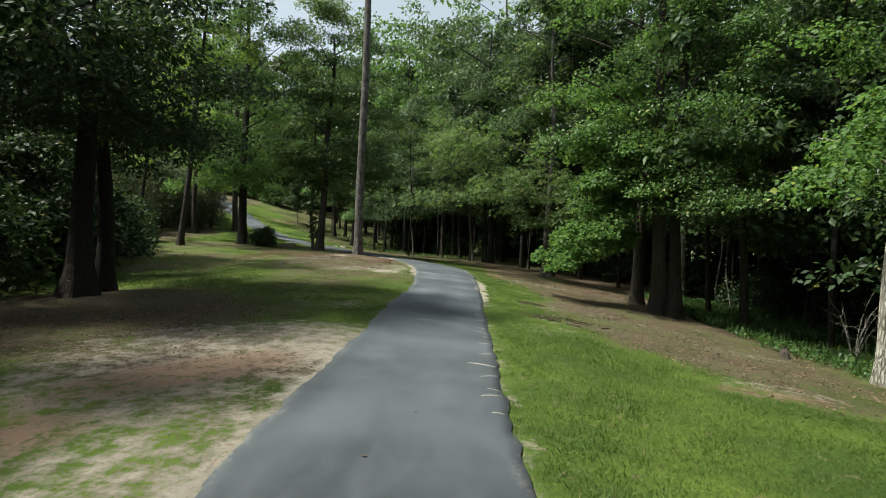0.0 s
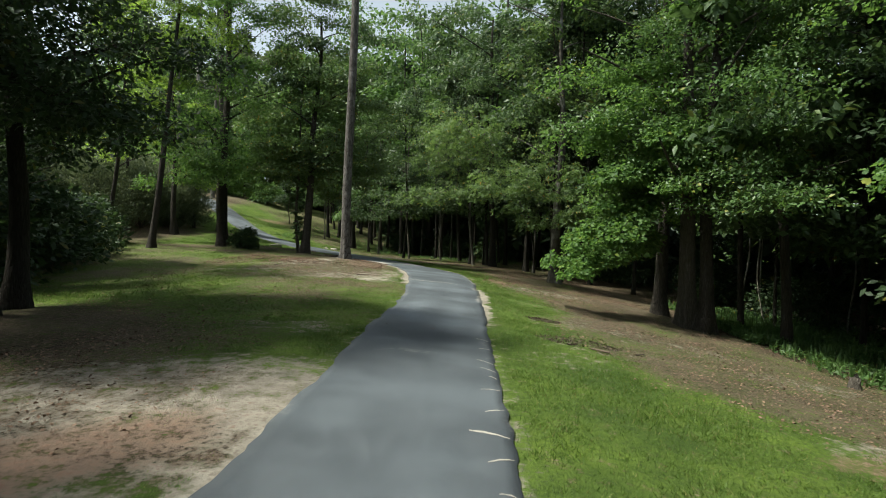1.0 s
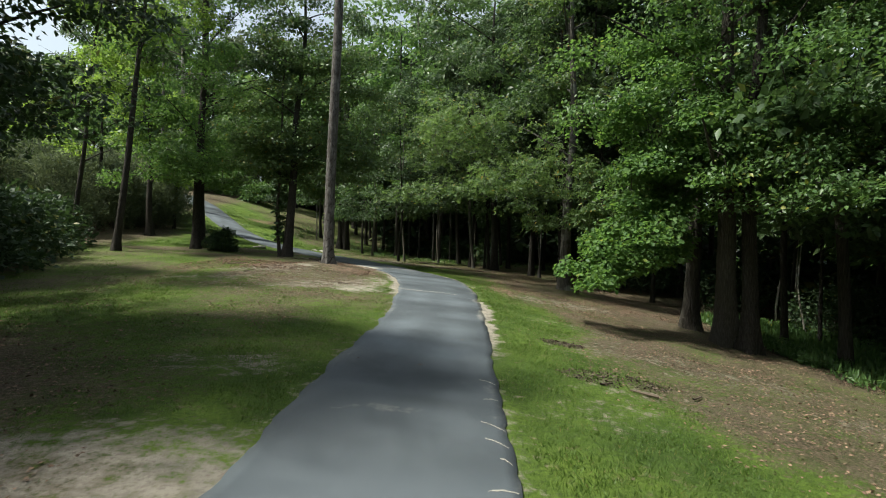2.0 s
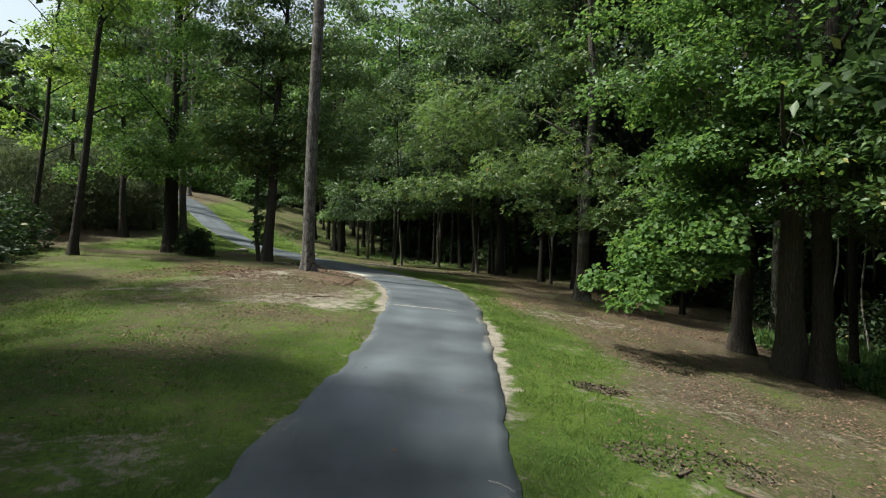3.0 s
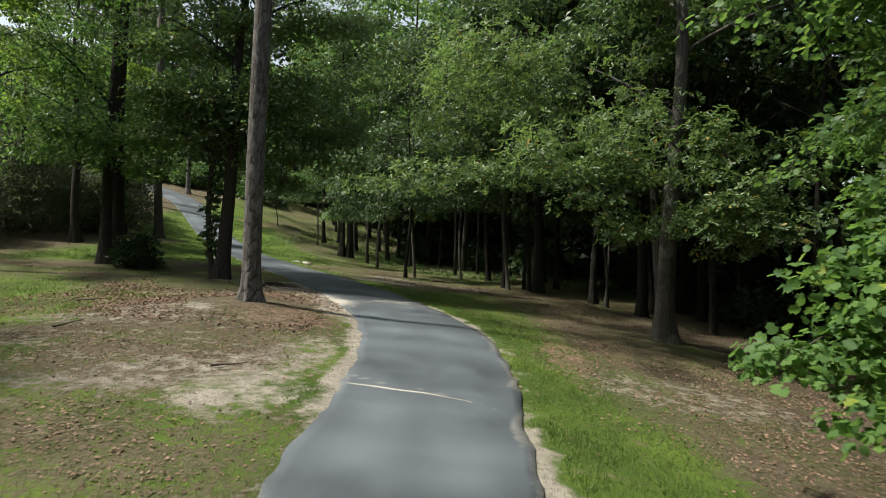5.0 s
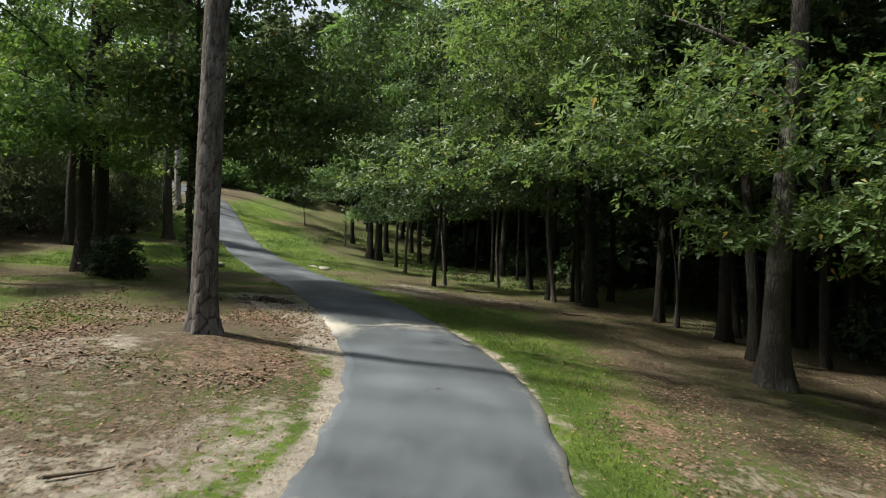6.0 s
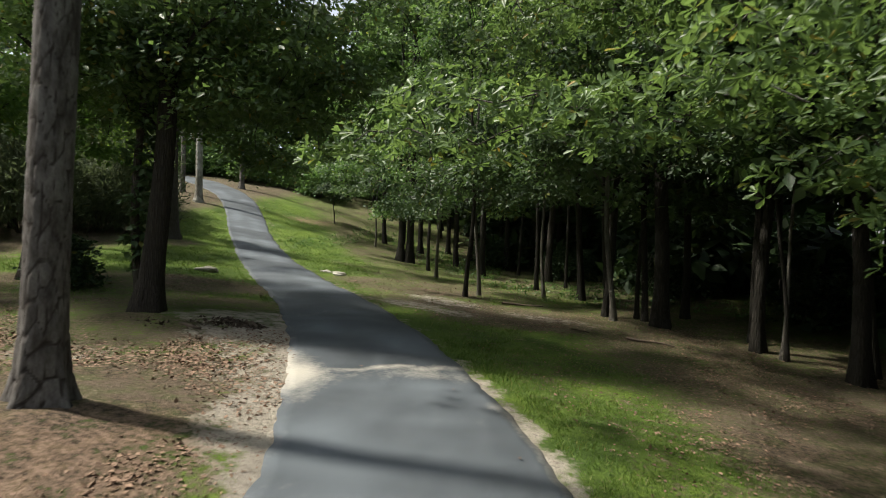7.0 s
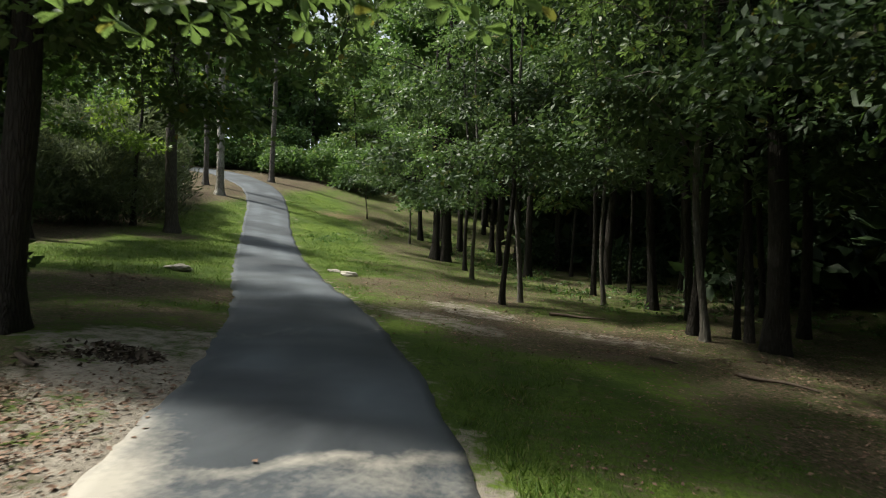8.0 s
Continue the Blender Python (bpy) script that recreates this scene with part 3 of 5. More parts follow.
    for k in range(max(3, int(len(c) * twig_share))):
        k = order[k]
        dd = np.linalg.norm(anchor - c[k] + (0, 0, 0.35), axis=1)
        a = anchor[dd.argmin()]
        mid = (a + c[k]) / 2 + (0, 0, 0.10 * dd.min()) + rng.normal(0, 0.06 * dd.min(), 3)
        end = c[k] + dirs[k] * srad[k] * 0.5
        pieces.append(tube(np.array([a, mid, c[k], end]), np.array([0.016, 0.012, 0.008, 0.003]) * (0.5 + 0.1 * spread), 3))
        anchor = np.vstack([anchor, c[k:k + 1]])
    tagged(part("branching", mesh_data("branching", *joined(pieces), bark), root), kind="stuff")
    if near_shape is not None and len(extra):
        v, fc = spray_leaves(rng, c[sprays:], dirs[sprays:], srad[sprays:], near_per or per, size, near_shape, flat, droop, bunch)
        part("bough", mesh_data("bough", v, fc, leaf), root, "low leafy bough reaching out")
        c, dirs, srad = c[:sprays], dirs[:sprays], srad[:sprays]
    v, fc = spray_leaves(rng, c, dirs, srad, per, size, shape, flat, droop, bunch)
    part(crown_name, mesh_data(crown_name, v, fc, leaf), root)
    return root


# ---------------------------------------------------------------- ground: one sheet to the horizon
def axis_steps(lo, a, b, hi, fine, mid_lo, mid_hi, mid):
    far_lo = -np.geomspace(-mid_lo + 1, -lo + 1, 14)[::-1] + 1
    far_hi = np.geomspace(mid_hi, hi, 14)
    return np.unique(np.concatenate([far_lo, np.arange(mid_lo, a, mid), np.arange(a, b, fine), np.arange(b, mid_hi, mid), far_hi]).round(4))


def make_ground():
    xs = axis_steps(-900, -13, 13, 900, 0.22, -64, 36, 1.3)
    ys = axis_steps(-900, 2, 58, 1000, 0.24, -30, 134, 1.3)
    x, y = [a.ravel() for a in np.meshgrid(xs, ys)]
    litter, sand, clay, d, side = zones(x, y)
    z = land(x, y) + 0.035 * fbm(x, y, 0.7, 3) + 0.015 * fbm(x, y, 2.6, 5) * smooth(0.1, 0.6, d)
    z -= 0.06 * (1 - smooth(-0.20, -0.03, d))
    for cx, cy, r, k in ((-4.5, 32.3, 1.3, 0.10), (-7.55, 38.0, 1.6, 0.14), (-9.2, 15.4, 1.6, 0.15), (6.0, 35.5, 1.5, 0.12), (8.75, 27.7, 1.3, 0.1)):
        z += k * np.exp(-((x - cx) ** 2 + (y - cy) ** 2) / r ** 2)
    me = mesh_data("ground", np.stack([x, y, z], 1), grid_faces(len(ys), len(xs)), GROUND, True, {"litter": litter, "sand": sand, "clay": clay})
    tagged(part("ground", me), "mown lawn with sandy bare patches and brown leaf litter under trees", "ground", kind="structure")


make_ground()


def make_road():
    """The asphalt drive: a slightly crowned slab with ragged, broken edges."""
    n, across = len(ROAD), 19
    v = np.linspace(-1, 1, across)
    x0, y0, w = ROAD[:, 0], ROAD[:, 1], ROAD[:, 2]
    s = np.concatenate([[0], np.cumsum(np.hypot(np.diff(x0), np.diff(y0)))])
    rag_l = 0.05 * fbm(s, 0 * s, 2.4, 1) + 0.03 * fbm(s, 0 * s, 7.0, 2)
    rag_r = 0.05 * fbm(s, 0 * s, 2.1, 3) + 0.03 * fbm(s, 0 * s, 6.3, 4)
    lat = v[None] * (w / 2)[:, None] + np.where(v[None] < 0, -rag_l[:, None], rag_r[:, None]) * np.abs(v[None]) ** 3
    x = x0[:, None] + lat * ROAD_SIDE[:, 0:1]
    y = y0[:, None] + lat * ROAD_SIDE[:, 1:2]
    z = land(x, y) + 0.022 + 0.02 * (1 - v[None] ** 2) + 0.035 * fbm(x, y, 0.7, 3) + 0.006 * fbm(x, y, 1.6, 8)
    top = np.stack([x, y, z], 2)
    low = top.copy()
    low[:, :, 2] -= 0.10
    rim = np.concatenate([low[:, :1], top, low[:, -1:]], 1)
    cols = across + 2
    vv = np.concatenate([[-1], v, [1]])[None] * np.ones((n, 1))
    ss = s[:, None] * np.ones((1, cols))
    edge = np.abs(vv)
    start = s[np.abs(y0).argmin()]
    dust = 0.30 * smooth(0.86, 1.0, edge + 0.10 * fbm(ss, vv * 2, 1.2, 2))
    # sand bands; the wide one at 36.3 also carries a sun spot's brightness
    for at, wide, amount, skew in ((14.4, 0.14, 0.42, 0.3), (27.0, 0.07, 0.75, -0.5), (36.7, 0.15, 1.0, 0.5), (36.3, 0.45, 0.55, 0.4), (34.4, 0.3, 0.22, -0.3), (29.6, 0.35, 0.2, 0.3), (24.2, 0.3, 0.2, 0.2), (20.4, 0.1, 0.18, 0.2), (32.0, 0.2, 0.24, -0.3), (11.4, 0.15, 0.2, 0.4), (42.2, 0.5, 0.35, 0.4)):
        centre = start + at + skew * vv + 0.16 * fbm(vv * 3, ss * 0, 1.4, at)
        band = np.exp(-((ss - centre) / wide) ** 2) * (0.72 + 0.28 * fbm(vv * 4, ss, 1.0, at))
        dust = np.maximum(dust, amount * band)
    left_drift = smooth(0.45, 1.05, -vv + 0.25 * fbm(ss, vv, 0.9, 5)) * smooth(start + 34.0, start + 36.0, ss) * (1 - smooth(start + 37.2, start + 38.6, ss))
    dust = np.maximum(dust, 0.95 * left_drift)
    right_drift = smooth(0.84, 1.02, vv + 0.12 * fbm(ss, vv, 1.6, 7)) * smooth(start + 20, start + 23, ss) * (1 - smooth(start + 34, start + 37, ss))
    dust = np.maximum(dust, 0.7 * right_drift)
    worn = np.clip(0.45 + 0.95 * fbm(ss * 0.8, vv * 0.9, 1.0, 9) + 0.45 * fbm(ss * 2.3, vv * 1.6, 1.0, 4), 0, 1.2) * (0.45 + 0.55 * np.exp(-((np.abs(vv + 0.05) - 0.45) / 0.3) ** 2))
    # the near stretch gets less of it and stays darker
    worn = worn * (0.5 + 0.5 * smooth(start + 11, start + 17, ss))
    # paler bands straight across at set distances
    for at in (12.0, 18.0, 30.0, 47.0, 52.0, 58.0):
        worn = np.maximum(worn, 0.7 * np.exp(-((ss - start - at) / 0.8) ** 2))
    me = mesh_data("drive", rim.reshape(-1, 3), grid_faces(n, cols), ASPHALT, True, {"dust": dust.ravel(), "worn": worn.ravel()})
    road = tagged(part("road", me), "narrow grey asphalt drive with worn tracks, paler bands and sandy edges", "road", kind="structure")
    # sand-filled cracks: (along, across from, across to, slant, width)
    rng = np.random.default_rng(9)
    cracks = [(27.0, -0.95, 0.45, -0.30, 0.05)]
    cracks += [(7.2 + 0.78 * k + 0.55 * rng.random(), 0.95 - rng.uniform(0.06, 0.2) * (2 if k == 4 else 1), 0.97, rng.uniform(-0.3, 0.12), 0.010 + 0.016 * rng.random() + 0.02 * (k == 4)) for k in range(12)]
    for at, v0, v1, slant, wide in cracks:
        u = np.linspace(0, 1, 14)
        vv_ = v0 + (v1 - v0) * u
        ss_ = start + at + slant * u + 0.05 * np.sin(3.1 * u) + 0.006 * np.sin(17 * u + 2 * at)
        k = np.interp(ss_, s, np.arange(n))
        ax, ay, aw = np.interp(k, np.arange(n), x0), np.interp(k, np.arange(n), y0), np.interp(k, np.arange(n), w)
        px, py = ax + vv_ * aw / 2, ay
        half = wide * (0.25 + np.sin(np.pi * np.clip(u + 0.1, 0, 1))) * 0.6
        top_z = [land(px, py + o) + 0.026 + 0.02 * (1 - vv_ ** 2) + 0.035 * fbm(px, py + o, 0.7, 3) + 0.006 * fbm(px, py + o, 1.6, 8) for o in (-half, half)]
        strip = np.stack([np.stack([px, py - half, top_z[0]], 1), np.stack([px, py, (top_z[0] + top_z[1]) / 2 + 0.004], 1), np.stack([px, py + half, top_z[1]], 1)], 1)
        part("crack", mesh_data("crack", strip.reshape(-1, 3), grid_faces(14, 3), SAND, True), road)


make_road()

# ---------------------------------------------------------------- named trees along the drive
# two dark oaks over the bare ground
rd = np.random.default_rng(80)
dark_curtain = [(rd.uniform(-3.4, 3.4), rd.uniform(-3.4, -0.6), rd.uniform(4.3, 9.0), 0.8) for _ in range(60)]
make_tree("oak_tree", "big dark oak with a leaning forked trunk on leaf litter", (-9.4, 15.7), 0.60, 14.0, 4.2, 5.0, BARK_DARK, LEAF_DARK_SHADE, 11, (0.035, 0.02), 280, 84, 0.16, KITE, 1.05, 0.85, 9, sides=16, extra=dark_curtain, group="two dark oaks")
make_tree("oak_tree", "dark oak close behind a larger one", (-9.65, 17.3), 0.46, 14.0, 4.6, 4.4, BARK_DARK, LEAF_DARK_SHADE, 12, (0.01, 0.04), 180, 84, 0.16, KITE, 1.0, 0.8, 8, sides=14, group="two dark oaks")
# the last one is out of view, added to shade the bare ground
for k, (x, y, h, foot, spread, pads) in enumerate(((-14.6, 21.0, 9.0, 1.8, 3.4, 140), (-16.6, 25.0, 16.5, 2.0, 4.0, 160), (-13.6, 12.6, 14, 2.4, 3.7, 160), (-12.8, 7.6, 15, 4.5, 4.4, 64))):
    make_tree("dark_tree", "dark leafy tree hanging low to shade the lawn's edge", (x, y), 0.36, h, foot, spread, BARK_OAK, LEAF_DARK_SHADE, 25 + k, (0.02, 0), pads, 62, 0.22, KITE, 1.05, 0.95, 6, group="dark trees by the lawn")
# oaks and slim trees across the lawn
make_tree("slim_tree", "slim leaning hardwood with sunlit-coloured leaves at the lawn's far edge", (-16.2, 37.5), 0.36, 22, 6.0, 3.0, BARK_DARK, LEAF_SUNLIT, 13, (0.07, 0.0), 160, 100, 0.17, KITE, 0.9, 0.6, 6)
LEFT_BOUGHS = [(-4.2 + 0.62 * k + 0.3 * math.sin(2.3 * k), -2.2 + 0.9 * math.cos(1.7 * k), 3.6 + 0.35 * math.sin(3.1 * k) + 0.12 * k, 0.62) for k in range(13)]
LEFT_BOUGHS += [(-3.0 + 0.7 * k, -2.6 + 1.1 * math.sin(2.9 * k), 5.2 + 0.5 * math.cos(2.1 * k), 0.7) for k in range(9)]
LEFT_BOUGHS += [(-3.4 + 0.75 * k, -2.0 + 1.2 * math.sin(1.9 * k), 7.0 + 0.7 * math.cos(2.7 * k), 0.75) for k in range(9)]
make_tree("oak_tree", "dense oak with a dark trunk beside the shrub", (-13.7, 41.35), 0.44, 22, 4.0, 4.2, BARK_DARK, LEAF_MAPLE, 14, (0, 0), 190, 90, 0.18, KITE, 1.0, 0.85, 8, sides=14, extra=LEFT_BOUGHS, group="two oaks by the shrub")
make_tree("oak_tree", "dark oak close behind its twin near the shrub", (-14.05, 42.75), 0.52, 23, 4.2, 4.2, BARK_DARK, LEAF_BROAD, 114, (0, 0), 150, 80, 0.19, KITE, 1.0, 0.8, 7, sides=14, group="two oaks by the shrub")
ra = np.random.default_rng(78)
shade_arm = [(ra.uniform(-10.8, -5.5) + 7.75, ra.uniform(37.2, 39.6) - 38.25, ra.uniform(4.1, 6.8), 0.7) for _ in range(45)]
shade_arm += [(ra.uniform(-10.8, -3.4) + 7.75, ra.uniform(37.4, 40.6) - 38.25, ra.uniform(4.1, 6.8), 0.7) for _ in range(80)]
# sprays over the drive, added to shade the grass beyond it
shade_arm += [(ra.uniform(1.5, 8.6), ra.uniform(-0.6, 7.0), ra.uniform(6.2, 9.4), 0.8) for _ in range(42)]
make_tree("oak_tree", "oak with a dark trunk and vine-grown companion stem", (-7.75, 38.25), 0.47, 16.5, 3.7, 3.2, BARK_DARK, LEAF_OAK, 15, (0.025, 0.06), 250, 110, 0.16, KITE, 0.95, 0.8, 8, sides=18, offset=(0.2, 1.3), extra=shade_arm)
make_tree("slim_tree", "thin dark stem close beside an oak", (-8.2, 38.6), 0.20, 13, 5.5, 1.8, BARK_OAK, LEAF_WOOD, 16, (0.0, 0.0), 60, 56, 0.2, KITE, 0.7, 0.6, 3, extra=[(0.12 * math.sin(2.1 * k), 0.12 * math.cos(2.1 * k), 1.0 + 0.3 * k, 0.20) for k in range(15)])


# the tall pine by the drive
def make_pine(place, dbh, height, foot, seed, label, group="", sides=40, rows=420, bark=BARK_PINE, lean=(0.01, 0.0), relief=0.030):
    rng = np.random.default_rng(seed)
    root = new("pine_tree")
    root.location = (*place, float(land(*place)))
    tagged(root, label, "tree", group)
    path = trunk_path(rng, height, lean, 0.10, 1.0, rows)
    z = path[:, 2].copy()
    path[0, 2] -= 0.3
    rad = dbh / 2 * (1.02 - 0.62 * (z / height) ** 1.4) * (1 + 0.62 * np.exp(-z / 0.34))
    a = np.arange(sides) * 2 * math.pi / sides
    roots = np.exp(-z / 0.42)[:, None]
    wave = 1 + roots * (0.16 * np.sin(5 * a + 1.0) + 0.10 * np.sin(8 * a + 2))[None]
    # bark plates: long uneven cells with deep seams
    cells, tall = 14, 0.36
    gu = a[None] / (2 * math.pi) * cells + 0 * z[:, None]
    gv = z[:, None] / tall + 0 * gu
    near, second, tone = np.full(gu.shape, 9.0), np.full(gu.shape, 9.0), np.zeros(gu.shape)
    for du in (-1, 0, 1):
        for dv in (-1, 0, 1):
            cu, cv = np.floor(gu) + du, np.floor(gv) + dv
            h1, h2 = np.sin((cu % cells) * 12.99 + cv * 78.23 + seed) * 43758.5, np.sin((cu % cells) * 39.35 + cv * 11.14 + seed) * 24634.6
            q = np.hypot(gu - cu - (h1 - np.floor(h1)), gv - cv - (h2 - np.floor(h2)))
            closer = q < near
            second = np.where(closer, near, np.minimum(second, q))
            tone = np.where(closer, h1 - np.floor(h1), tone)
            near = np.where(closer, q, near)
    plate = smooth(0.0, 0.22, second - near) * (0.6 + 0.4 * tone)
    fade = np.clip(1 - z / 26, 0.15, 1)[:, None]
    pts, faces = tube(path, rad, sides, lambda ang_, k: wave * (1 + relief * 2.2 * (plate - 0.5) * fade))
    part("trunk", mesh_data("trunk", pts, faces, bark, True, {"plate": plate.ravel()}), root)
    n = 10
    lines = []
    for k in range(n):
        zf = foot + (height - foot) * (k + 0.5) / n
        az = 2.4 * k + rng.random()
        length = (3.4 - 2.2 * (zf - foot) / (height - foot)) * (0.8 + 0.4 * rng.random())
        o = np.array([np.interp(zf, z, path[:, 0]), np.interp(zf, z, path[:, 1]), zf])
        d = np.array([math.cos(az), math.sin(az), 0])
        lines.append(bezier(o, o + d * length * 0.5 + (0, 0, 0.1), o + d * length + (0, 0, 0.7), 7))
        part("limb", mesh_data("limb", *tube(lines[-1], 0.055 * np.linspace(1, 0.3, 7), 6), bark, True), root)
    for zf, az, length in ((foot * 0.62, 0.4, 0.7), (foot * 0.74, 2.9, 0.5), (foot * 0.83, 4.6, 0.9)):
        o = np.array([np.interp(zf, z, path[:, 0]), np.interp(zf, z, path[:, 1]), zf])
        d = np.array([math.cos(az), math.sin(az), -0.15])
        part("dead_branch", mesh_data("dead_branch", *tube(bezier(o, o + d * length * 0.6, o + d * length + (0, 0, -0.1), 4), np.array([0.03, 0.022, 0.014, 0.006]), 5), bark, True), root, "bare broken branch stub")
    c = np.vstack([l[3:] for l in lines])
    c = np.vstack([c + rng.normal(0, 0.35, c.shape) for _ in range(4)])
    p = np.repeat(c, 46, axis=0)
    d = rng.normal(0, 1, p.shape) + (0, 0, 0.35)
    d /= np.linalg.norm(d, axis=1)[:, None]
    v, f = leaf_arrays(p + d * 0.08, d, rng.normal(0, 1, p.shape), 0.22 + 0.12 * rng.random(len(p)), NEEDLES)
    part("crown", mesh_data("crown", v, f, NEEDLE), root)
    return root


make_pine((-4.5, 32.3), 0.41, 33, 25.0, 21, "tall straight pine with grey plated bark beside the drive", sides=66, rows=600, bark=BARK_PLATED)
make_pine((-26.1, 68.2), 0.50, 25, 13.0, 22, "tall pale-barked pine on the hill beside the drive", "hill pines", 20, 120, BARK_PALE)
make_pine((-28.1, 77.9), 0.42, 24, 12.0, 23, "grey pine past the crest of the drive", "hill pines", 20, 120)
make_pine((-18.6, 54.6), 0.48, 22, 10.0, 24, "straight dark-trunked pine on the lit lawn", "", 24, 160, BARK_OAK)
make_pine((-29.2, 70.7), 0.36, 22, 12.0, 25, "slim pine on the hill", "hill pines", 16, 90)

# trees left of the far drive
for k, (x, y, dbh, h, foot, spread, lean) in enumerate(((-19.8, 48.5, 0.42, 15, 3.4, 3.6, 0.02), (-20.9, 54.8, 0.22, 10.5, 3.6, 2.4, 0.0), (-21.2, 42.2, 0.30, 17, 4.6, 3.4, 0.13), (-24.5, 51.0, 0.30, 15, 4.5, 3.4, 0.0))):
    make_tree("hardwood_tree", "dark-trunked hardwood at the edge of the lit lawn", (x, y), dbh, h, foot, spread, BARK_DARK, (LEAF_OAK, LEAF_SUNLIT, LEAF_SUNLIT, LEAF_BROAD)[k], 30 + k, (lean, 0.0), int(27 * spread), 72, 0.21, KITE, 0.85, 0.8, 6, group="hardwoods left of the drive")

# the group on the leaf litter right of the drive
arm = [(4.15 - 8.85 + 0.60 * k + 0.25 * math.sin(k * 2.3), 24.6 - 27.9 + 0.36 * k + 0.4 * math.cos(k * 1.9), 2.25 + 0.15 * k + 0.25 * math.sin(k * 3.1), 0.50 + 0.04 * (k % 3)) for k in range(8)]
arm += [(4.55 - 8.85 + 0.52 * k, 23.75 - 27.9 + 0.42 * k + 0.5 * math.sin(k), 2.0 + 0.16 * k - 0.1, 0.5) for k in range(7)]
arm += [(4.8 - 8.85 + 0.48 * k + 0.3 * math.cos(k * 2.0), 24.9 - 27.9 + 0.35 * k + 0.5 * math.sin(k * 1.7), 2.9 + 0.30 * k, 0.55) for k in range(8)]
arm += [(6.2 - 8.85 + 0.45 * (k % 5), 24.0 - 27.9 + 0.6 * (k % 4), 3.2 + 0.42 * k, 0.65) for k in range(12)]
rc = np.random.default_rng(79)
arm += [(rc.uniform(-3.0, 0.6), rc.uniform(-2.8, -0.6), rc.uniform(3.9, 7.2), 0.6) for _ in range(24)]
curtain = [(rc.uniform(-1.6, 2.4), rc.uniform(-3.2, -0.7), rc.uniform(4.0, 7.4), 0.65) for _ in range(34)]
make_tree("maple_tree", "broad-leaved maple with a low bright bough towards the drive", (8.85, 27.9), 0.52, 18, 4.4, 4.3, BARK_OAK, LEAF_MAPLE, 41, (0, 0), 180, 120, 0.118, LOBED, 0.9, 0.9, 8, sides=18, offset=(-0.3, -1.0), extra=arm, droop=0.35, near_shape=LOBED, near_per=260)
make_tree("oak_tree", "thick grey oak in a close group on leaf litter", (9.25, 26.0), 0.62, 20, 4.4, 4.8, BARK_OAK, LEAF_BROAD, 48, (0.01, -0.01), 190, 110, 0.15, KITE, 1.0, 0.9, 7, offset=(-0.4, -1.5), sides=18, extra=curtain, group="trunks on the litter")
make_tree("oak_tree", "dark grey oak in a close group on leaf litter", (9.66, 25.4), 0.50, 20, 4.4, 4.6, BARK_DARK, LEAF_BROAD, 43, (0.02, 0.0), 190, 110, 0.15, KITE, 1.0, 0.9, 7, offset=(0.2, -1.6), sides=16, group="trunks on the litter")
make_tree("slim_tree", "slim pale-barked tree among the weeds", (13.9, 35.5), 0.33, 17, 6.5, 2.8, BARK_PALE, LEAF_WOOD, 44, (0.03, 0.0), 90, 60, 0.25, KITE, 0.95, 0.7, 5)
hang = [(8.3 - 11.6 + 0.34 * k + 0.25 * math.sin(2.1 * k), 14.4 - 15.9 + 0.2 * k, 4.7 + 0.26 * k + 0.2 * math.cos(2.7 * k), 0.45) for k in range(7)]
hang += [(8.7 - 11.6 + 0.3 * k, 13.6 - 15.9 + 0.3 * k, 4.9 + 0.25 * k, 0.65) for k in range(8)]
hang += [(rc.uniform(-1.4, 0.9), rc.uniform(-2.3, -0.8), rc.uniform(5.0, 7.4), 0.6) for _ in range(14)]
make_tree("maple_tree", "pale-trunked tree with bright hanging leaves near the weeds", (11.6, 15.9), 0.46, 17, 5.2, 4.0, BARK_PALE, LEAF_MAPLE, 45, (0.10, 0.0), 130, 84, 0.125, LOBED, 0.9, 0.85, 4, sides=16, extra=hang, offset=(1.4, 0.6))

# the oak whose boughs reach over the drive
bough = [(-2.3 - 6.0 + 0.62 * k, 35.2 - 35.5 - 0.10 * k + 0.25 * math.sin(2.2 * k), 4.35 + 0.16 * math.sin(1.7 * k) + 0.03 * k, 0.55) for k in range(12)]
bough += [(-1.2 - 6.0 + 0.55 * k, 34.2 - 35.5 + 0.25 * math.cos(2.0 * k), 4.7 + 0.2 * math.sin(2.9 * k), 0.55) for k in range(10)]
rb = np.random.default_rng(77)
for n, (x0, x1), (z0, z1) in ((13, (-1.5, 1.5), (2.95, 3.6)), (14, (-1.9, 2.2), (4.3, 5.9)), (8, (0.8, 2.6), (3.3, 4.3))):
    for _ in range(n):
        side_, near_ = rb.uniform(x0, x1), rb.uniform(1.3, 2.5)
        bough.append((0.93 * side_ - 0.37 * near_, -0.37 * side_ - 0.93 * near_, rb.uniform(z0, z1), 0.5))
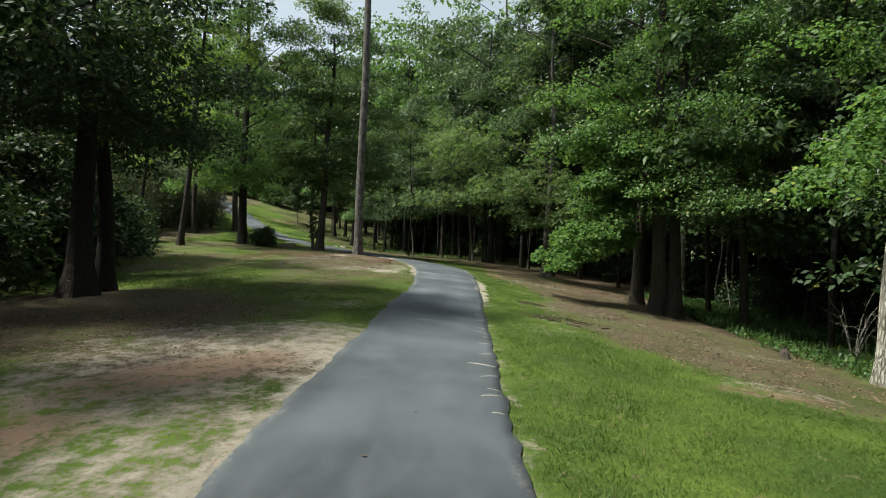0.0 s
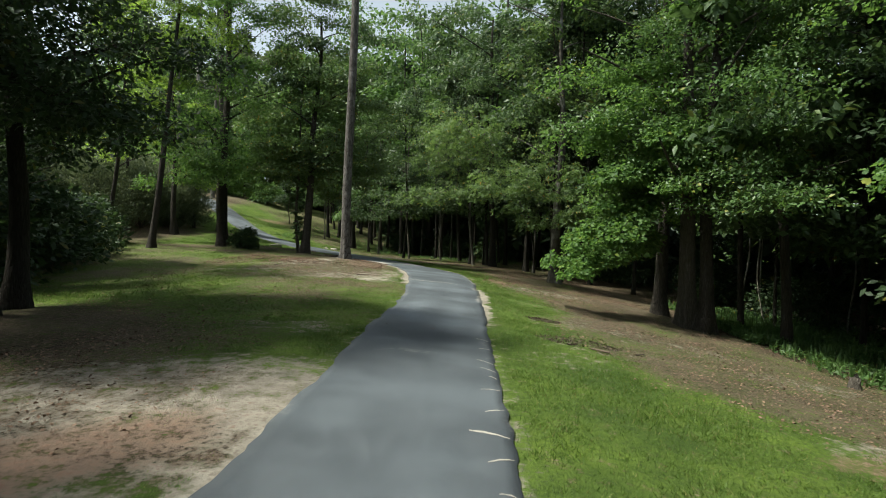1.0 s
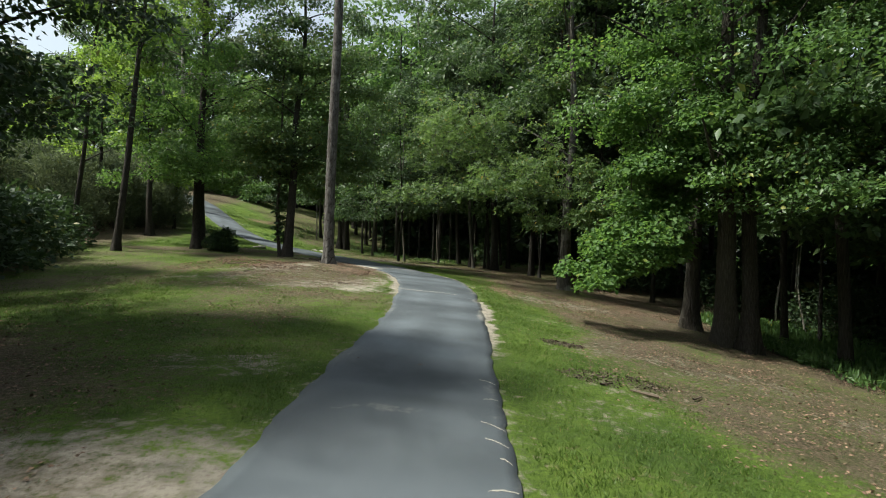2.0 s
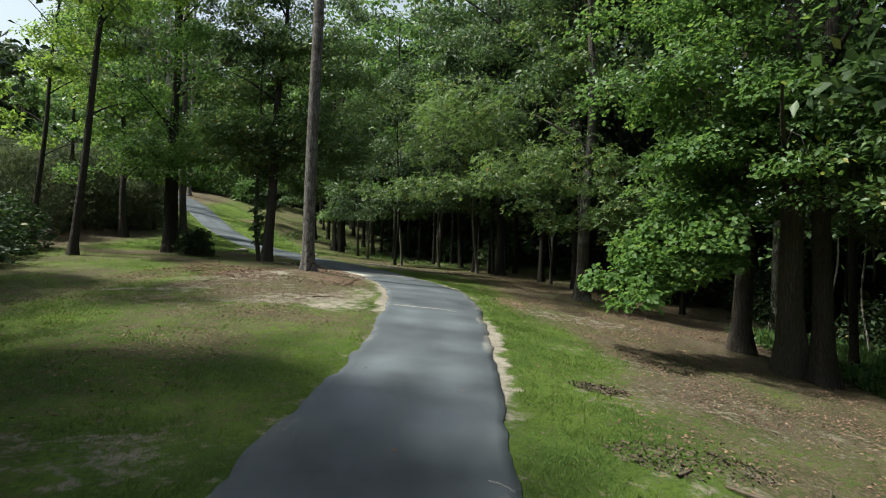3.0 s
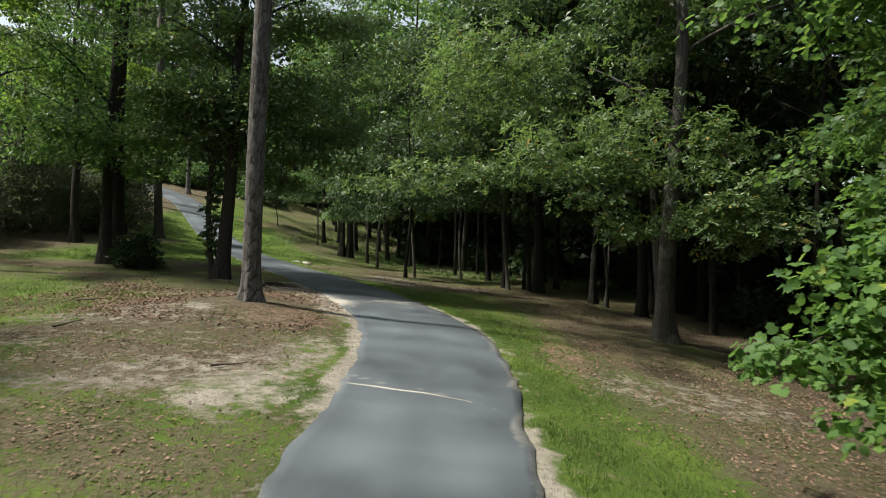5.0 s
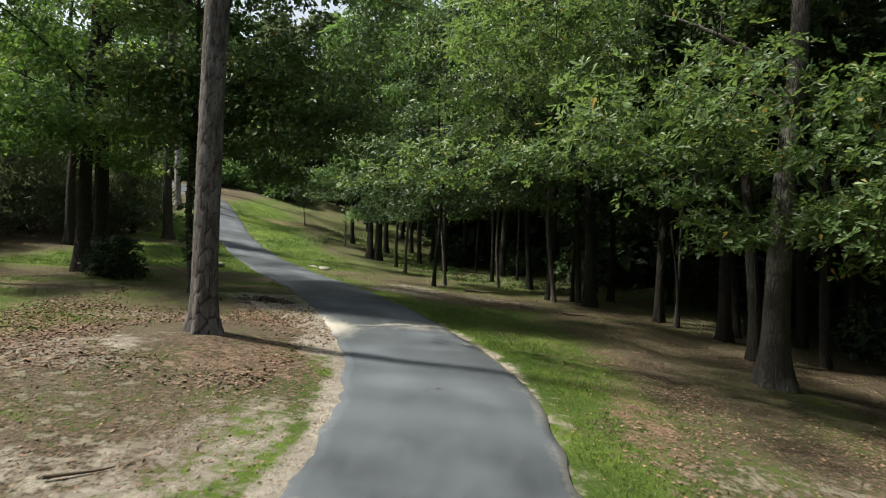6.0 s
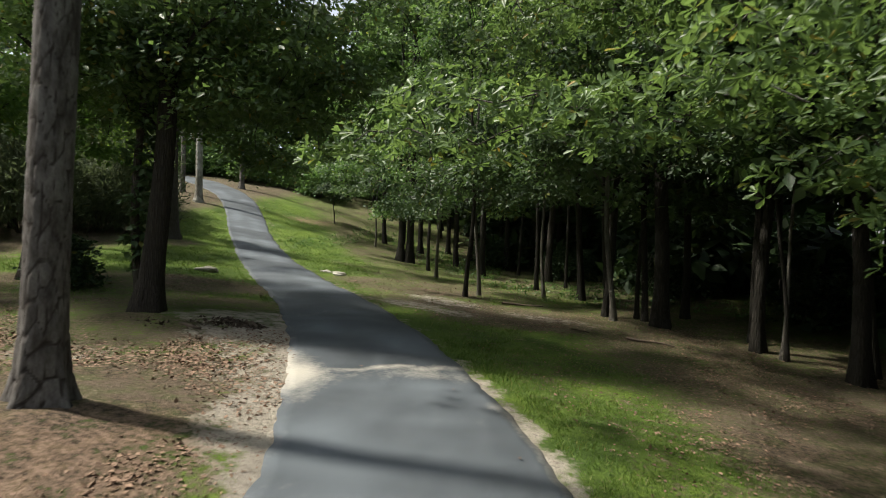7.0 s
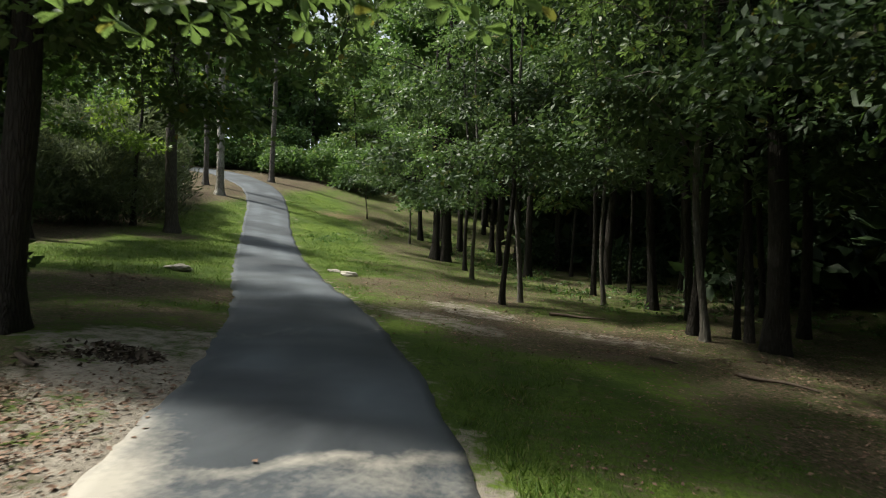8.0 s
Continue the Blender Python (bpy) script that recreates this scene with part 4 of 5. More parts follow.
# last two sets hang overhead, added to shade the grass right of the drive
for n, (x0, x1), (y0, y1), (z0, z1) in ((15, (1.8, 4.8), (31.0, 33.8), (4.3, 5.6)), (10, (3.0, 6.6), (33.2, 35.2), (3.6, 5.0)), (14, (5.4, 8.6), (32.6, 34.6), (2.7, 4.0)), (10, (4.0, 8.0), (33.5, 36.0), (5.0, 8.5)), (16, (6.5, 9.5), (33.2, 36.5), (3.3, 5.2)), (80, (-1.0, 6.5), (36, 47.5), (5.6, 9.5)), (44, (-0.5, 3.2), (34.5, 38.0), (6.6, 8.6))):
    for _ in range(n):
        bough.append((rb.uniform(x0, x1) - 6.0, rb.uniform(y0, y1) - 35.5, rb.uniform(z0, z1) + 0.2 * rb.normal(), 0.6))
make_tree("oak_tree", "oak with lichened trunk and boughs reaching over the drive", (6.0, 35.5), 0.52, 18, 5.4, 4.6, BARK_LICHEN, LEAF_OAK, 51, (0.02, 0.0), 120, 120, 0.150, KITE, 0.85, 0.75, 7, sides=20, bunch=6, offset=(1.4, 1.2), extra=bough, droop=0.3, near_shape=SPOON)

# slim trunks along the right wood's edge
for k, (x, y, dbh, h, foot, spread) in enumerate((
        (-9.65, 65.4, 0.42, 18, 4.5, 3.6), (-9.05, 65.5, 0.50, 19, 4.5, 4.0), (-12.9, 72.6, 0.34, 17, 4, 3.4), (-12.8, 70.0, 0.14, 9, 3, 1.6), (-6.95, 61.6, 0.20, 12, 3.4, 2.2), (-5.5, 57.0, 0.17, 11, 3, 2.0),
        (-2.8, 49.3, 0.17, 11, 3.4, 2.0), (-2.46, 50.5, 0.16, 12, 3.4, 2.2), (-0.46, 55.5, 0.20, 13, 3.8, 2.4), (0.0, 52.3, 0.15, 11, 3.6, 2.0), (0.9, 58.8, 0.16, 12, 4, 2.0), (1.5, 52.2, 0.28, 15, 4.4, 2.8),
        (2.1, 47.5, 0.24, 14, 4.4, 2.6), (2.32, 46.7, 0.18, 12, 4.2, 2.2), (3.1, 47.6, 0.15, 12, 4.6, 2.2), (3.62, 46.3, 0.46, 18, 5.0, 4.0), (4.75, 48.6, 0.26, 15, 4.8, 3.0), (5.65, 43.9, 0.30, 16, 5, 3.2),
        (6.1, 43.15, 0.11, 9, 4.2, 1.6), (6.0, 43.2, 0.10, 9, 4.4, 1.6), (7.0, 41.5, 0.36, 17, 5.2, 3.6), (6.9, 38.8, 0.32, 17, 5.4, 3.4), (9.1, 43.4, 0.44, 18, 5.4, 4.0), (9.4, 42.0, 0.30, 16, 5.2, 3.2))):
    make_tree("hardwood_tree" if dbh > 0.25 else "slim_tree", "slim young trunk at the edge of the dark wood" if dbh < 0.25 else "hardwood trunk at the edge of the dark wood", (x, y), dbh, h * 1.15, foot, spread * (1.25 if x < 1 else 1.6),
              BARK_GREY if k % 2 and dbh < 0.20 else BARK_WOOD_SHADE, (LEAF_WOOD, LEAF_DARK_SHADE, LEAF_DARK_SHADE)[k % 3] if x > -3 else (LEAF_BROAD, LEAF_WOOD)[k % 2], 60 + k, (0.03 * math.sin(k * 2.7), 0.03 * math.cos(k * 1.9)), int(30 * spread), 76, 0.18, KITE, 0.85, 0.8, 5, offset=(-0.8, -0.8), group="trees along the wood's edge")

for k, (x, y, dbh, h) in enumerate(((15.3, 34.2, 0.10, 9), (16.4, 34.6, 0.09, 10), (19.4, 37.6, 0.14, 11), (14.6, 30.8, 0.08, 8), (17.5, 29.5, 0.09, 9), (20.5, 24.5, 0.08, 8))):
    make_tree("slim_tree", "thin pale young stem inside the dark wood", (x, y), dbh, h, 4.6, 1.4, BARK_PALE, LEAF_WOOD, 100 + k, (0.04 * math.sin(3 * k), 0.03 * math.cos(2 * k)), 36, 50, 0.2, KITE, 0.7, 0.8, 2, group="pale stems in the wood", sides=8)


def make_bare_bush(place, high, wide, seed, label):
    """A dead bush: bare pale twigs from one foot."""
    rng = np.random.default_rng(seed)
    root = new("bare_bush")
    root.location = (*place, float(land(*place)))
    tagged(root, label, "shrub")
    for k in range(9):
        az = rng.uniform(0, 6.28)
        tip = np.array([math.cos(az) * wide * rng.uniform(0.4, 1), math.sin(az) * wide * rng.uniform(0.4, 1), high * rng.uniform(0.55, 1)])
        line = bezier(np.array([0, 0, -0.1]), tip * (0.25, 0.25, 0.75) + rng.normal(0, 0.1, 3), tip, 7)
        pieces = [tube(line, 0.018 * np.linspace(1, 0.25, 7), 5)]
        for j in (3, 4, 5):
            d = rng.normal(0, 0.22, 3) + (0, 0, 0.12)
            pieces.append(tube(np.array([line[j], line[j] + d * 0.6, line[j] + d + (0, 0, 0.06)]), np.array([0.008, 0.006, 0.003]), 4))
        part("twig", mesh_data("twig", *joined(pieces), BARK_PALE, True), root)


make_bare_bush((13.9, 20.6), 2.6, 1.3, 501, "dead bush of bare pale twigs at the wood's foot")
make_bare_bush((3.9, 52.5), 2.2, 0.9, 502, "dead bent pale sapling in the wood")

# the lone dark sapling on the far bank
make_tree("sapling", "small dark sapling alone on the far bank", (-17.85, 74.7), 0.10, 5.0, 2.0, 2.0, BARK_OAK, LEAF_DARK_SHADE, 95, (0, 0), 60, 60, 0.22, KITE, 0.7, 0.9, 5)

# ---------------------------------------------------------------- the woods: a few builds, copied
WOOD, BACK, CREST = [], [], []
for k, (dbh, h, foot, spread, leaf, bark) in enumerate(((0.25, 18, 4.6, 3.7, LEAF_WOOD, BARK_WOOD_SHADE), (0.32, 20, 5.6, 4.2, LEAF_WOOD, BARK_DARK), (0.17, 15, 4.0, 3.2, LEAF_OAK, BARK_DARK), (0.28, 19, 5.0, 4.0, LEAF_BROAD, BARK_WOOD_SHADE), (0.21, 17, 3.4, 3.8, LEAF_DARK_SHADE, BARK_WOOD_SHADE))):
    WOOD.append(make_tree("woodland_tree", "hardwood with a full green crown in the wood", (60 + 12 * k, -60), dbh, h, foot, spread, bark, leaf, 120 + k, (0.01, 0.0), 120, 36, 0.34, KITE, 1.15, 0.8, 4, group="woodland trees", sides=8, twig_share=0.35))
    if k < 5:
        (BACK if k < 3 else CREST).append(make_tree("woodland_tree", "hardwood leafy to the ground deep in the wood", (60 + 12 * k, -80), dbh, h + 1, 0.9, spread + 0.4, bark, (LEAF_DARK_SHADE, LEAF_DARK_SHADE, LEAF_DARK_SHADE, LEAF_GREY, LEAF_BROAD)[k], 140 + k, (0.01, 0.0), 92, 22, 0.80, KITE, 1.4, 0.8, 3, group="woodland trees", sides=7, twig_share=0.1))
TAKEN = [(-9.2, 15.4), (-9.75, 17.5), (8.75, 27.7), (9.5, 26.75), (9.75, 25.5), (11.6, 15.9), (13.1, 33.6), (6.3, 36.2)]


def plant_wood(count, box, inside, gap, seed, kinds=WOOD, tall=1.0):
    rng = np.random.default_rng(seed)
    done = 0
    for _ in range(count * 30):
        if done >= count:
            break
        x, y = rng.uniform(box[0], box[1]), rng.uniform(box[2], box[3])
        if not inside(x, y) or any((x - a) ** 2 + (y - b) ** 2 < gap * gap for a, b in TAKEN):
            continue
        TAKEN.append((x, y))
        src = kinds[int(rng.integers(len(kinds)))]
        k = rng.uniform(0.85, 1.18) * tall
        m = Matrix.LocRotScale((x, y, float(land(x, y)) - 0.05), Euler((rng.normal(0, 0.02), rng.normal(0, 0.02), rng.uniform(0, 6.28))), (k, k, k * rng.uniform(0.92, 1.1)))
        copy_thing(src, m)
        done += 1


def right_depth(x, y):
    return x - float(edge_x(WOOD_EDGE_RIGHT, y))


plant_wood(46, (2, 24, -12, 64), lambda x, y: 1.2 < right_depth(x, y) < 9, 2.8, 200)
plant_wood(56, (6, 40, -14, 66), lambda x, y: (6.8 if y < 33 else 10.5) < right_depth(x, y) < 18, 3.2, 211, BACK)
plant_wood(16, (-16, 10, 62, 86), lambda x, y: 0.5 < right_depth(x, y) < 9, 3.2, 201, WOOD[1:4], 1.22)
plant_wood(30, (-16, 26, 62, 112), lambda x, y: right_depth(x, y) > 8, 3.6, 212, BACK, 1.25)
# unseen trees on the left, there to shade the bare ground
plant_wood(7, (-25, -16, -4, 13), lambda x, y: True, 3.4, 202, BACK)
plant_wood(8, (-27, -19, 14, 30), lambda x, y: True, 3.2, 218, BACK, 0.72)
# unseen wood added behind the camera to cut sky light on the trunks
plant_wood(24, (-28, 30, -26, -9), lambda x, y: abs(x + 0.7) > 4.5, 4.0, 219, BACK, 1.15)
plant_wood(18, (-40, -25, -14, 32), lambda x, y: True, 4.0, 213, BACK, 1.0)
plant_wood(14, (-52, -36, 36, 76), lambda x, y: x < -37 - 3 * float(smooth(52, 66, y)), 4.0, 214, BACK, 0.9)
plant_wood(9, (-56, -14, 84, 98), lambda x, y: y > 90.0 - 0.25 * abs(x + 30), 5.0, 204, WOOD[1:4], 1.2)
plant_wood(4, (-12, 8, 86, 97), lambda x, y: True, 3.0, 217, WOOD[3:4], 1.7)
plant_wood(5, (-4, 10, 80, 92), lambda x, y: True, 2.4, 220, WOOD[3:4], 1.9)
plant_wood(3, (-76, -36, 82, 100), lambda x, y: y > 84 - 0.2 * (x + 36), 3.4, 216, CREST, 1.1)
plant_wood(28, (-70, -8, 97, 114), lambda x, y: True, 3.4, 215, CREST, 1.25)
for o in WOOD + BACK + CREST:
    for c in list(o.children_recursive):
        bpy.data.objects.remove(c)
    bpy.data.objects.remove(o)


# ---------------------------------------------------------------- far woods that close the place
def make_far_woods():
    rng = np.random.default_rng(7)
    pts = []
    for _ in range(4200):
        a = rng.uniform(0, 2 * math.pi)
        r = rng.uniform(0.92, 1.12)
        x, y = -6 + 44 * r * math.cos(a), 44 + 76 * r * math.sin(a)
        z = float(land(x, y)) + 18.0 * rng.random() ** 1.15 * (0.8 + 0.2 * math.sin(5 * a) * math.sin(11 * a + 1)) + 0.2
        if x < -25 and y < 85:
            z = float(land(x, y)) + (z - float(land(x, y))) * 0.8
        pts.append((x, y, z))
    c = np.array(pts)
    d = np.array([(-6.0, 44.0, 0.0)]) - c * (1, 1, 0)
    d /= np.linalg.norm(d, axis=1)[:, None]
    v, f = spray_leaves(rng, c, d, 1.8, 26, 0.85, KITE, 0.5, 0.3)
    tagged(part("far_woods", mesh_data("far_woods", v, f, LEAF_BROAD)), "dense green woodland closing the distance", "woods", kind="stuff")


make_far_woods()


# ---------------------------------------------------------------- shrubs and weeds
def make_shrub(name, label, place, wide, high, leaf, seed, sprays=40, per=60, size=0.10, shape=KITE, group="", upright=0.3):
    rng = np.random.default_rng(seed)
    root = new(name)
    root.location = (*place, float(land(*place)))
    tagged(root, label, "shrub", group)
    az = rng.random(sprays) * 6.283
    el = rng.random(sprays)
    c = np.stack([np.cos(az) * wide * np.sqrt(1 - (0.9 * el) ** 2) * (0.55 + 0.45 * rng.random(sprays)), np.sin(az) * wide * np.sqrt(1 - (0.9 * el) ** 2) * (0.55 + 0.45 * rng.random(sprays)), high * (0.08 + 0.85 * el)], 1)
    d = c * (1, 1, 0)
    d = d / (np.linalg.norm(d, axis=1)[:, None] + 1e-6) + (0, 0, upright)
    stems = [tube(bezier(np.array([0.08 * math.cos(k), 0.08 * math.sin(k), -0.1]), c[k] * (0.3, 0.3, 0.6), c[k], 4), np.array([0.02, 0.015, 0.01, 0.005]), 4) for k in range(min(14, sprays))]
    part("stem", mesh_data("stem", *joined(stems), BARK_OAK), root)
    v, f = spray_leaves(rng, c, d, 0.30 * wide + 0.1, per, size, shape, 0.45, 0.15, tilt=0.7)
    part("foliage", mesh_data("foliage", v, f, leaf), root)
    return root


make_shrub("shrub", "dark rounded evergreen shrub at the oak's foot", (-12.0, 40.6), 0.70, 1.25, LEAF_DARK_SHADE, 300, 58, 70, 0.12, upright=0.7)
for k, (x, y, w, h) in enumerate(((-13.8, 20.5, 2.0, 3.0), (-14.8, 24.5, 2.2, 3.2), (-16.3, 28.0, 2.2, 3.0), (-17.8, 31.8, 2.2, 2.8), (-13.2, 15.8, 2.2, 3.4), (-14.0, 11.0, 2.4, 3.6), (-19.5, 35.0, 2.2, 2.6), (-20.5, 38.5, 2.0, 2.4), (-15.5, 22.0, 2.2, 4.6), (-17.5, 26.5, 2.2, 4.8), (-16, 14, 2.4, 5.0))):
    make_shrub("bush", "dense dark bush under the trees", (x, y), w, h, LEAF_DARK_SHADE, 310 + k, 80, 44, 0.25, group="dark bushes")
for k, (x, y, w, h) in enumerate(((-24.0, 45.0, 2.4, 5.2), (-26.5, 48.5, 2.6, 6.0), (-23.0, 50.0, 2.2, 4.6), (-27.5, 43.5, 2.6, 5.5), (-25.5, 53.5, 2.4, 5.0), (-22.6, 56.2, 2.3, 4.8), (-24.4, 59.0, 2.5, 5.2), (-27.2, 62.0, 2.6, 5.4), (-28.6, 57.5, 2.6, 5.6), (-30.5, 65.0, 2.6, 5.2), (-21.8, 53.2, 1.8, 3.6))):
    make_shrub("young_pine", "feathery grey-green young pine by the wood", (x, y), w, h, LEAF_GREY, 330 + k, 110, 60, 0.34, NEEDLES, "young pines", 1.4)
for k, (x, y, w, h) in enumerate(((-37.5, 84.5, 2.4, 3.2), (-34.0, 85.5, 2.2, 3.6), (-30.5, 84.0, 2.2, 2.6), (-27.0, 86.0, 2.4, 3.2), (-23.5, 85.0, 2.2, 2.6), (-41.5, 86.5, 2.6, 4.0), (-33.0, 89.0, 2.6, 5.0), (-28.0, 90.0, 2.6, 4.6), (-38.0, 90.0, 2.6, 5.0))):
    make_shrub("bush", "leafy green brush past the crest", (x, y), w, h, LEAF_BROAD, 370 + k, 80, 50, 0.3, group="brush past the crest")
for k, (x, y, w, h) in enumerate(((9.5, 49.0, 1.6, 1.6), (12.0, 41.0, 1.8, 1.8), (14.5, 37.0, 1.8, 2.0), (16.5, 31.5, 2.0, 2.2), (19.0, 27.5, 2.0, 2.4), (6.0, 56.0, 1.6, 1.6), (1.0, 66.0, 1.8, 1.8), (-4.0, 72.0, 1.8, 1.8))):
    make_shrub("bush", "low green undergrowth in the wood", (x, y), w, h, LEAF_DARK_SHADE, 350 + k, 60, 50, 0.2, group="undergrowth")


def make_weeds():
    """Knee-high weeds along the wood's foot, and rank grass under the far trees."""
    rng = np.random.default_rng(17)
    out = []
    for n, (x0, x1, y0, y1), tall in ((5200, (10.8, 19, 24.5, 33), 0.42), (380, (-4, 8, 50, 62), 0.20), (2800, (10.8, 20, 8, 24), 0.42), (900, (-16, -3, 60, 78), 0.25)):
        x, y = rng.uniform(x0, x1, n), rng.uniform(y0, y1, n)
        keep = (x > edge_x(WOOD_EDGE_RIGHT, y) + 0.3 - 1.4 * (y < 34) * (y > 16) + 0.6 * fbm(x, y, 1.1, 3)) | (x < -14)
        x, y = x[keep], y[keep]
        z = land(x, y)
        for j in range(4):
            m = len(x)
            p = np.stack([x, y, z + tall * (0.15 + 0.85 * rng.random(m)) * (0.6 + 0.4 * fbm(x, y, 0.9, 5))], 1) + rng.normal(0, 0.07, (m, 3)) * (1, 1, 0)
            out.append(leaf_arrays(p, rng.normal(0, 1, (m, 3)) * (1, 1, 0.5), np.array([(0, 0, 1.0)]) + rng.normal(0, 0.6, (m, 3)), 0.10 + 0.10 * rng.random(m), KITE))
        p = np.stack([x, y, z], 1)
        out.append(leaf_arrays(p, np.array([(0, 0, 1.0)]) + rng.normal(0, 0.22, p.shape), rng.normal(0, 1, p.shape), tall * (0.6 + 0.6 * rng.random(len(p))), NEEDLES))
    tagged(part("weeds", mesh_data("weeds", *joined(out), LEAF_BROAD)), "knee-high green weeds along the foot of the wood", "weeds", kind="stuff")


make_weeds()


# ---------------------------------------------------------------- grass and leaf litter
def make_grass():
    rng = np.random.default_rng(5)
    out = []
    for n, (x0, x1, y0, y1), size in ((210000, (-7, 9, 3, 22), 0.075), (170000, (-9, 6, 22, 40), 0.085), (90000, (-26, 0, 36, 76), 0.13), (40000, (-20, -7, 16, 40), 0.12)):
        x, y = np.repeat(rng.uniform(x0, x1, n // 5), 5), np.repeat(rng.uniform(y0, y1, n // 5), 5)
        x, y = x + rng.normal(0, 0.045 + 0.3 * size, len(x)), y + rng.normal(0, 0.045 + 0.3 * size, len(y))
        n = len(x)
        litter, sand, clay, d, side = zones(x, y)
        bare = np.maximum(np.maximum(litter * 0.80, sand * 1.25), clay * 1.2) + 0.22 * fbm(x, y, 2.0, 8)
        keep = (d > 0.03) & (rng.random(n) > bare * 1.3)
        x, y, bare = x[keep], y[keep], bare[keep]
        m = len(x)
        p = np.stack([x, y, land(x, y) + 0.035 * fbm(x, y, 0.7, 3) - 0.012], 1)
        axis = np.array([(0, 0, 0.8)]) + rng.normal(0, 0.55, (m, 3)) * (1, 1, 0.2)
        tuft = 0.6 + 0.4 * fbm(x, y, 1.2, 11)
        out.append(leaf_arrays(p, axis, rng.normal(0, 1, (m, 3)) * (1, 1, 0.1), size * (0.5 + 0.6 * rng.random(m)) * (0.8 + 0.5 * tuft) * (1 - 0.6 * np.clip(bare * 1.4, 0, 1)), (np.array([(0, 0.07, 0), (0.55, 0.05, 0.02), (1, 0, 0.12), (0, -0.07, 0)]), np.array([(0, 1, 2), (0, 2, 3)]))))
    tagged(part("grass", mesh_data("grass", *joined(out), GRASS)), "short green lawn grass beside the drive", "grass", kind="stuff")


make_grass()


def make_litter():
    rng = np.random.default_rng(6)
    out = []
    curl = (np.array([(0, 0, 0.10), (0.5, 0.30, 0.22), (1, 0, 0.12), (0.5, -0.30, 0.16)]), np.array([(0, 1, 2), (0, 2, 3)]))
    for n, (x0, x1, y0, y1), size in ((60000, (2, 13, 8, 34), 0.055), (66000, (-10, 0, 23, 40), 0.048), (34000, (-14, -3, 9, 22), 0.055), (22000, (0, 9, 26, 48), 0.06), (9000, (-12, 0, 42, 58), 0.08), (52000, (-10.5, -2.6, 29.8, 38.4), 0.066), (44000, (0.5, 11, 31, 50), 0.05)):
        x, y = rng.uniform(x0, x1, n), rng.uniform(y0, y1, n)
        litter, sand, clay, d, side = zones(x, y)
        litter = np.maximum(litter, 0.65 * blob(x, y, -6.2, 33.6, 5.0, 4.4))
        keep = (d > -0.02) & (rng.random(n) < (1 - 0.6 * sand) * litter * (0.55 + 0.45 * fbm(x, y, 1.3, 2)))
        x, y = x[keep], y[keep]
        m = len(x)
        p = np.stack([x, y, land(x, y) + 0.035 * fbm(x, y, 0.7, 3) + 0.012 * rng.random(m)], 1)
        out.append(leaf_arrays(p, rng.normal(0, 1, (m, 3)) * (1, 1, 0.18), np.array([(0, 0, 1.0)]) + rng.normal(0, 0.35, (m, 3)), size * (0.5 + 0.8 * rng.random(m)), curl))
    x, y = rng.uniform(-3, 2, 260), rng.uniform(3, 44, 260)
    d, side = from_road(x, y)
    x, y = x[d < -0.1], y[d < -0.1]
    p = np.stack([x, y, land(x, y) + 0.035 * fbm(x, y, 0.7, 3) + 0.046], 1)
    m = len(x)
    few = rng.random(m) < 0.16
    out.append(leaf_arrays(p[few], rng.normal(0, 1, (few.sum(), 3)) * (1, 1, 0.1), np.array([(0, 0, 1.0)]) + rng.normal(0, 0.2, (few.sum(), 3)), 0.05 + 0.04 * rng.random(few.sum()), curl))
    tagged(part("fallen_leaves", mesh_data("fallen_leaves", *joined(out), DRY_LEAF)), "brown curled fallen leaves strewn on the ground", "leaves", kind="stuff")


make_litter()


# ---------------------------------------------------------------- stump, rocks and dead wood
def make_stump(place):
    rng = np.random.default_rng(3)
    path = np.array([(0, 0, -0.12), (0, 0, 0.02), (0.01, 0, 0.14), (0.03, 0.01, 0.26), (0.04, 0.01, 0.30), (0.04, 0.01, 0.26)])
    v, f = tube(path, np.array([0.21, 0.16, 0.125, 0.115, 0.085, 0.01]), 12, lambda a, k: 1 + 0.16 * np.sin(3 * a + 1) + 0.1 * np.sin(7 * a + k))
    ob = part("tree_stump", mesh_data("tree_stump", v, f, BARK_OAK))
    ob.location = (*place, float(land(*place)))
    tagged(ob, "small dark broken tree stump on leaf litter", "stump")


make_stump((10.45, 18.6))


def make_rock(place, size, seed, label, material=STONE, name="rock"):
    rng = np.random.default_rng(seed)
    bm = bmesh.new()
    bmesh.ops.create_icosphere(bm, subdivisions=3, radius=1.0)
    for v in bm.verts:
        k = 1 + 0.35 * noise.noise(v.co * 1.3 + Vector((seed, 0, 0))) + 0.12 * noise.noise(v.co * 4)
        v.co = Vector((round(v.co.x * k * 3.2) / 3.2 * 0.35 + v.co.x * k * 0.65, v.co.y * k, v.co.z * k))
        v.co = Vector((v.co.x * size[0], v.co.y * size[1], v.co.z * size[2]))
    me = bpy.data.meshes.new(name)
    bm.to_mesh(me)
    bm.free()
    me.materials.append(material)
    ob = new(name, me)
    ob.location = (*place, float(land(*place)) + size[2] * 0.35)
    ob.rotation_euler = (0.1, 0.05, rng.uniform(0, 6))
    tagged(ob, label, "rock")


make_rock((-11.65, 46.6), (0.42, 0.24, 0.12), 1, "flat grey rock lying in the grass")
make_rock((-8.35, 50.9), (0.40, 0.26, 0.13), 2, "flat pale rock beside the drive")
make_rock((-9.05, 51.2), (0.24, 0.18, 0.09), 3, "small grey rock beside the drive")


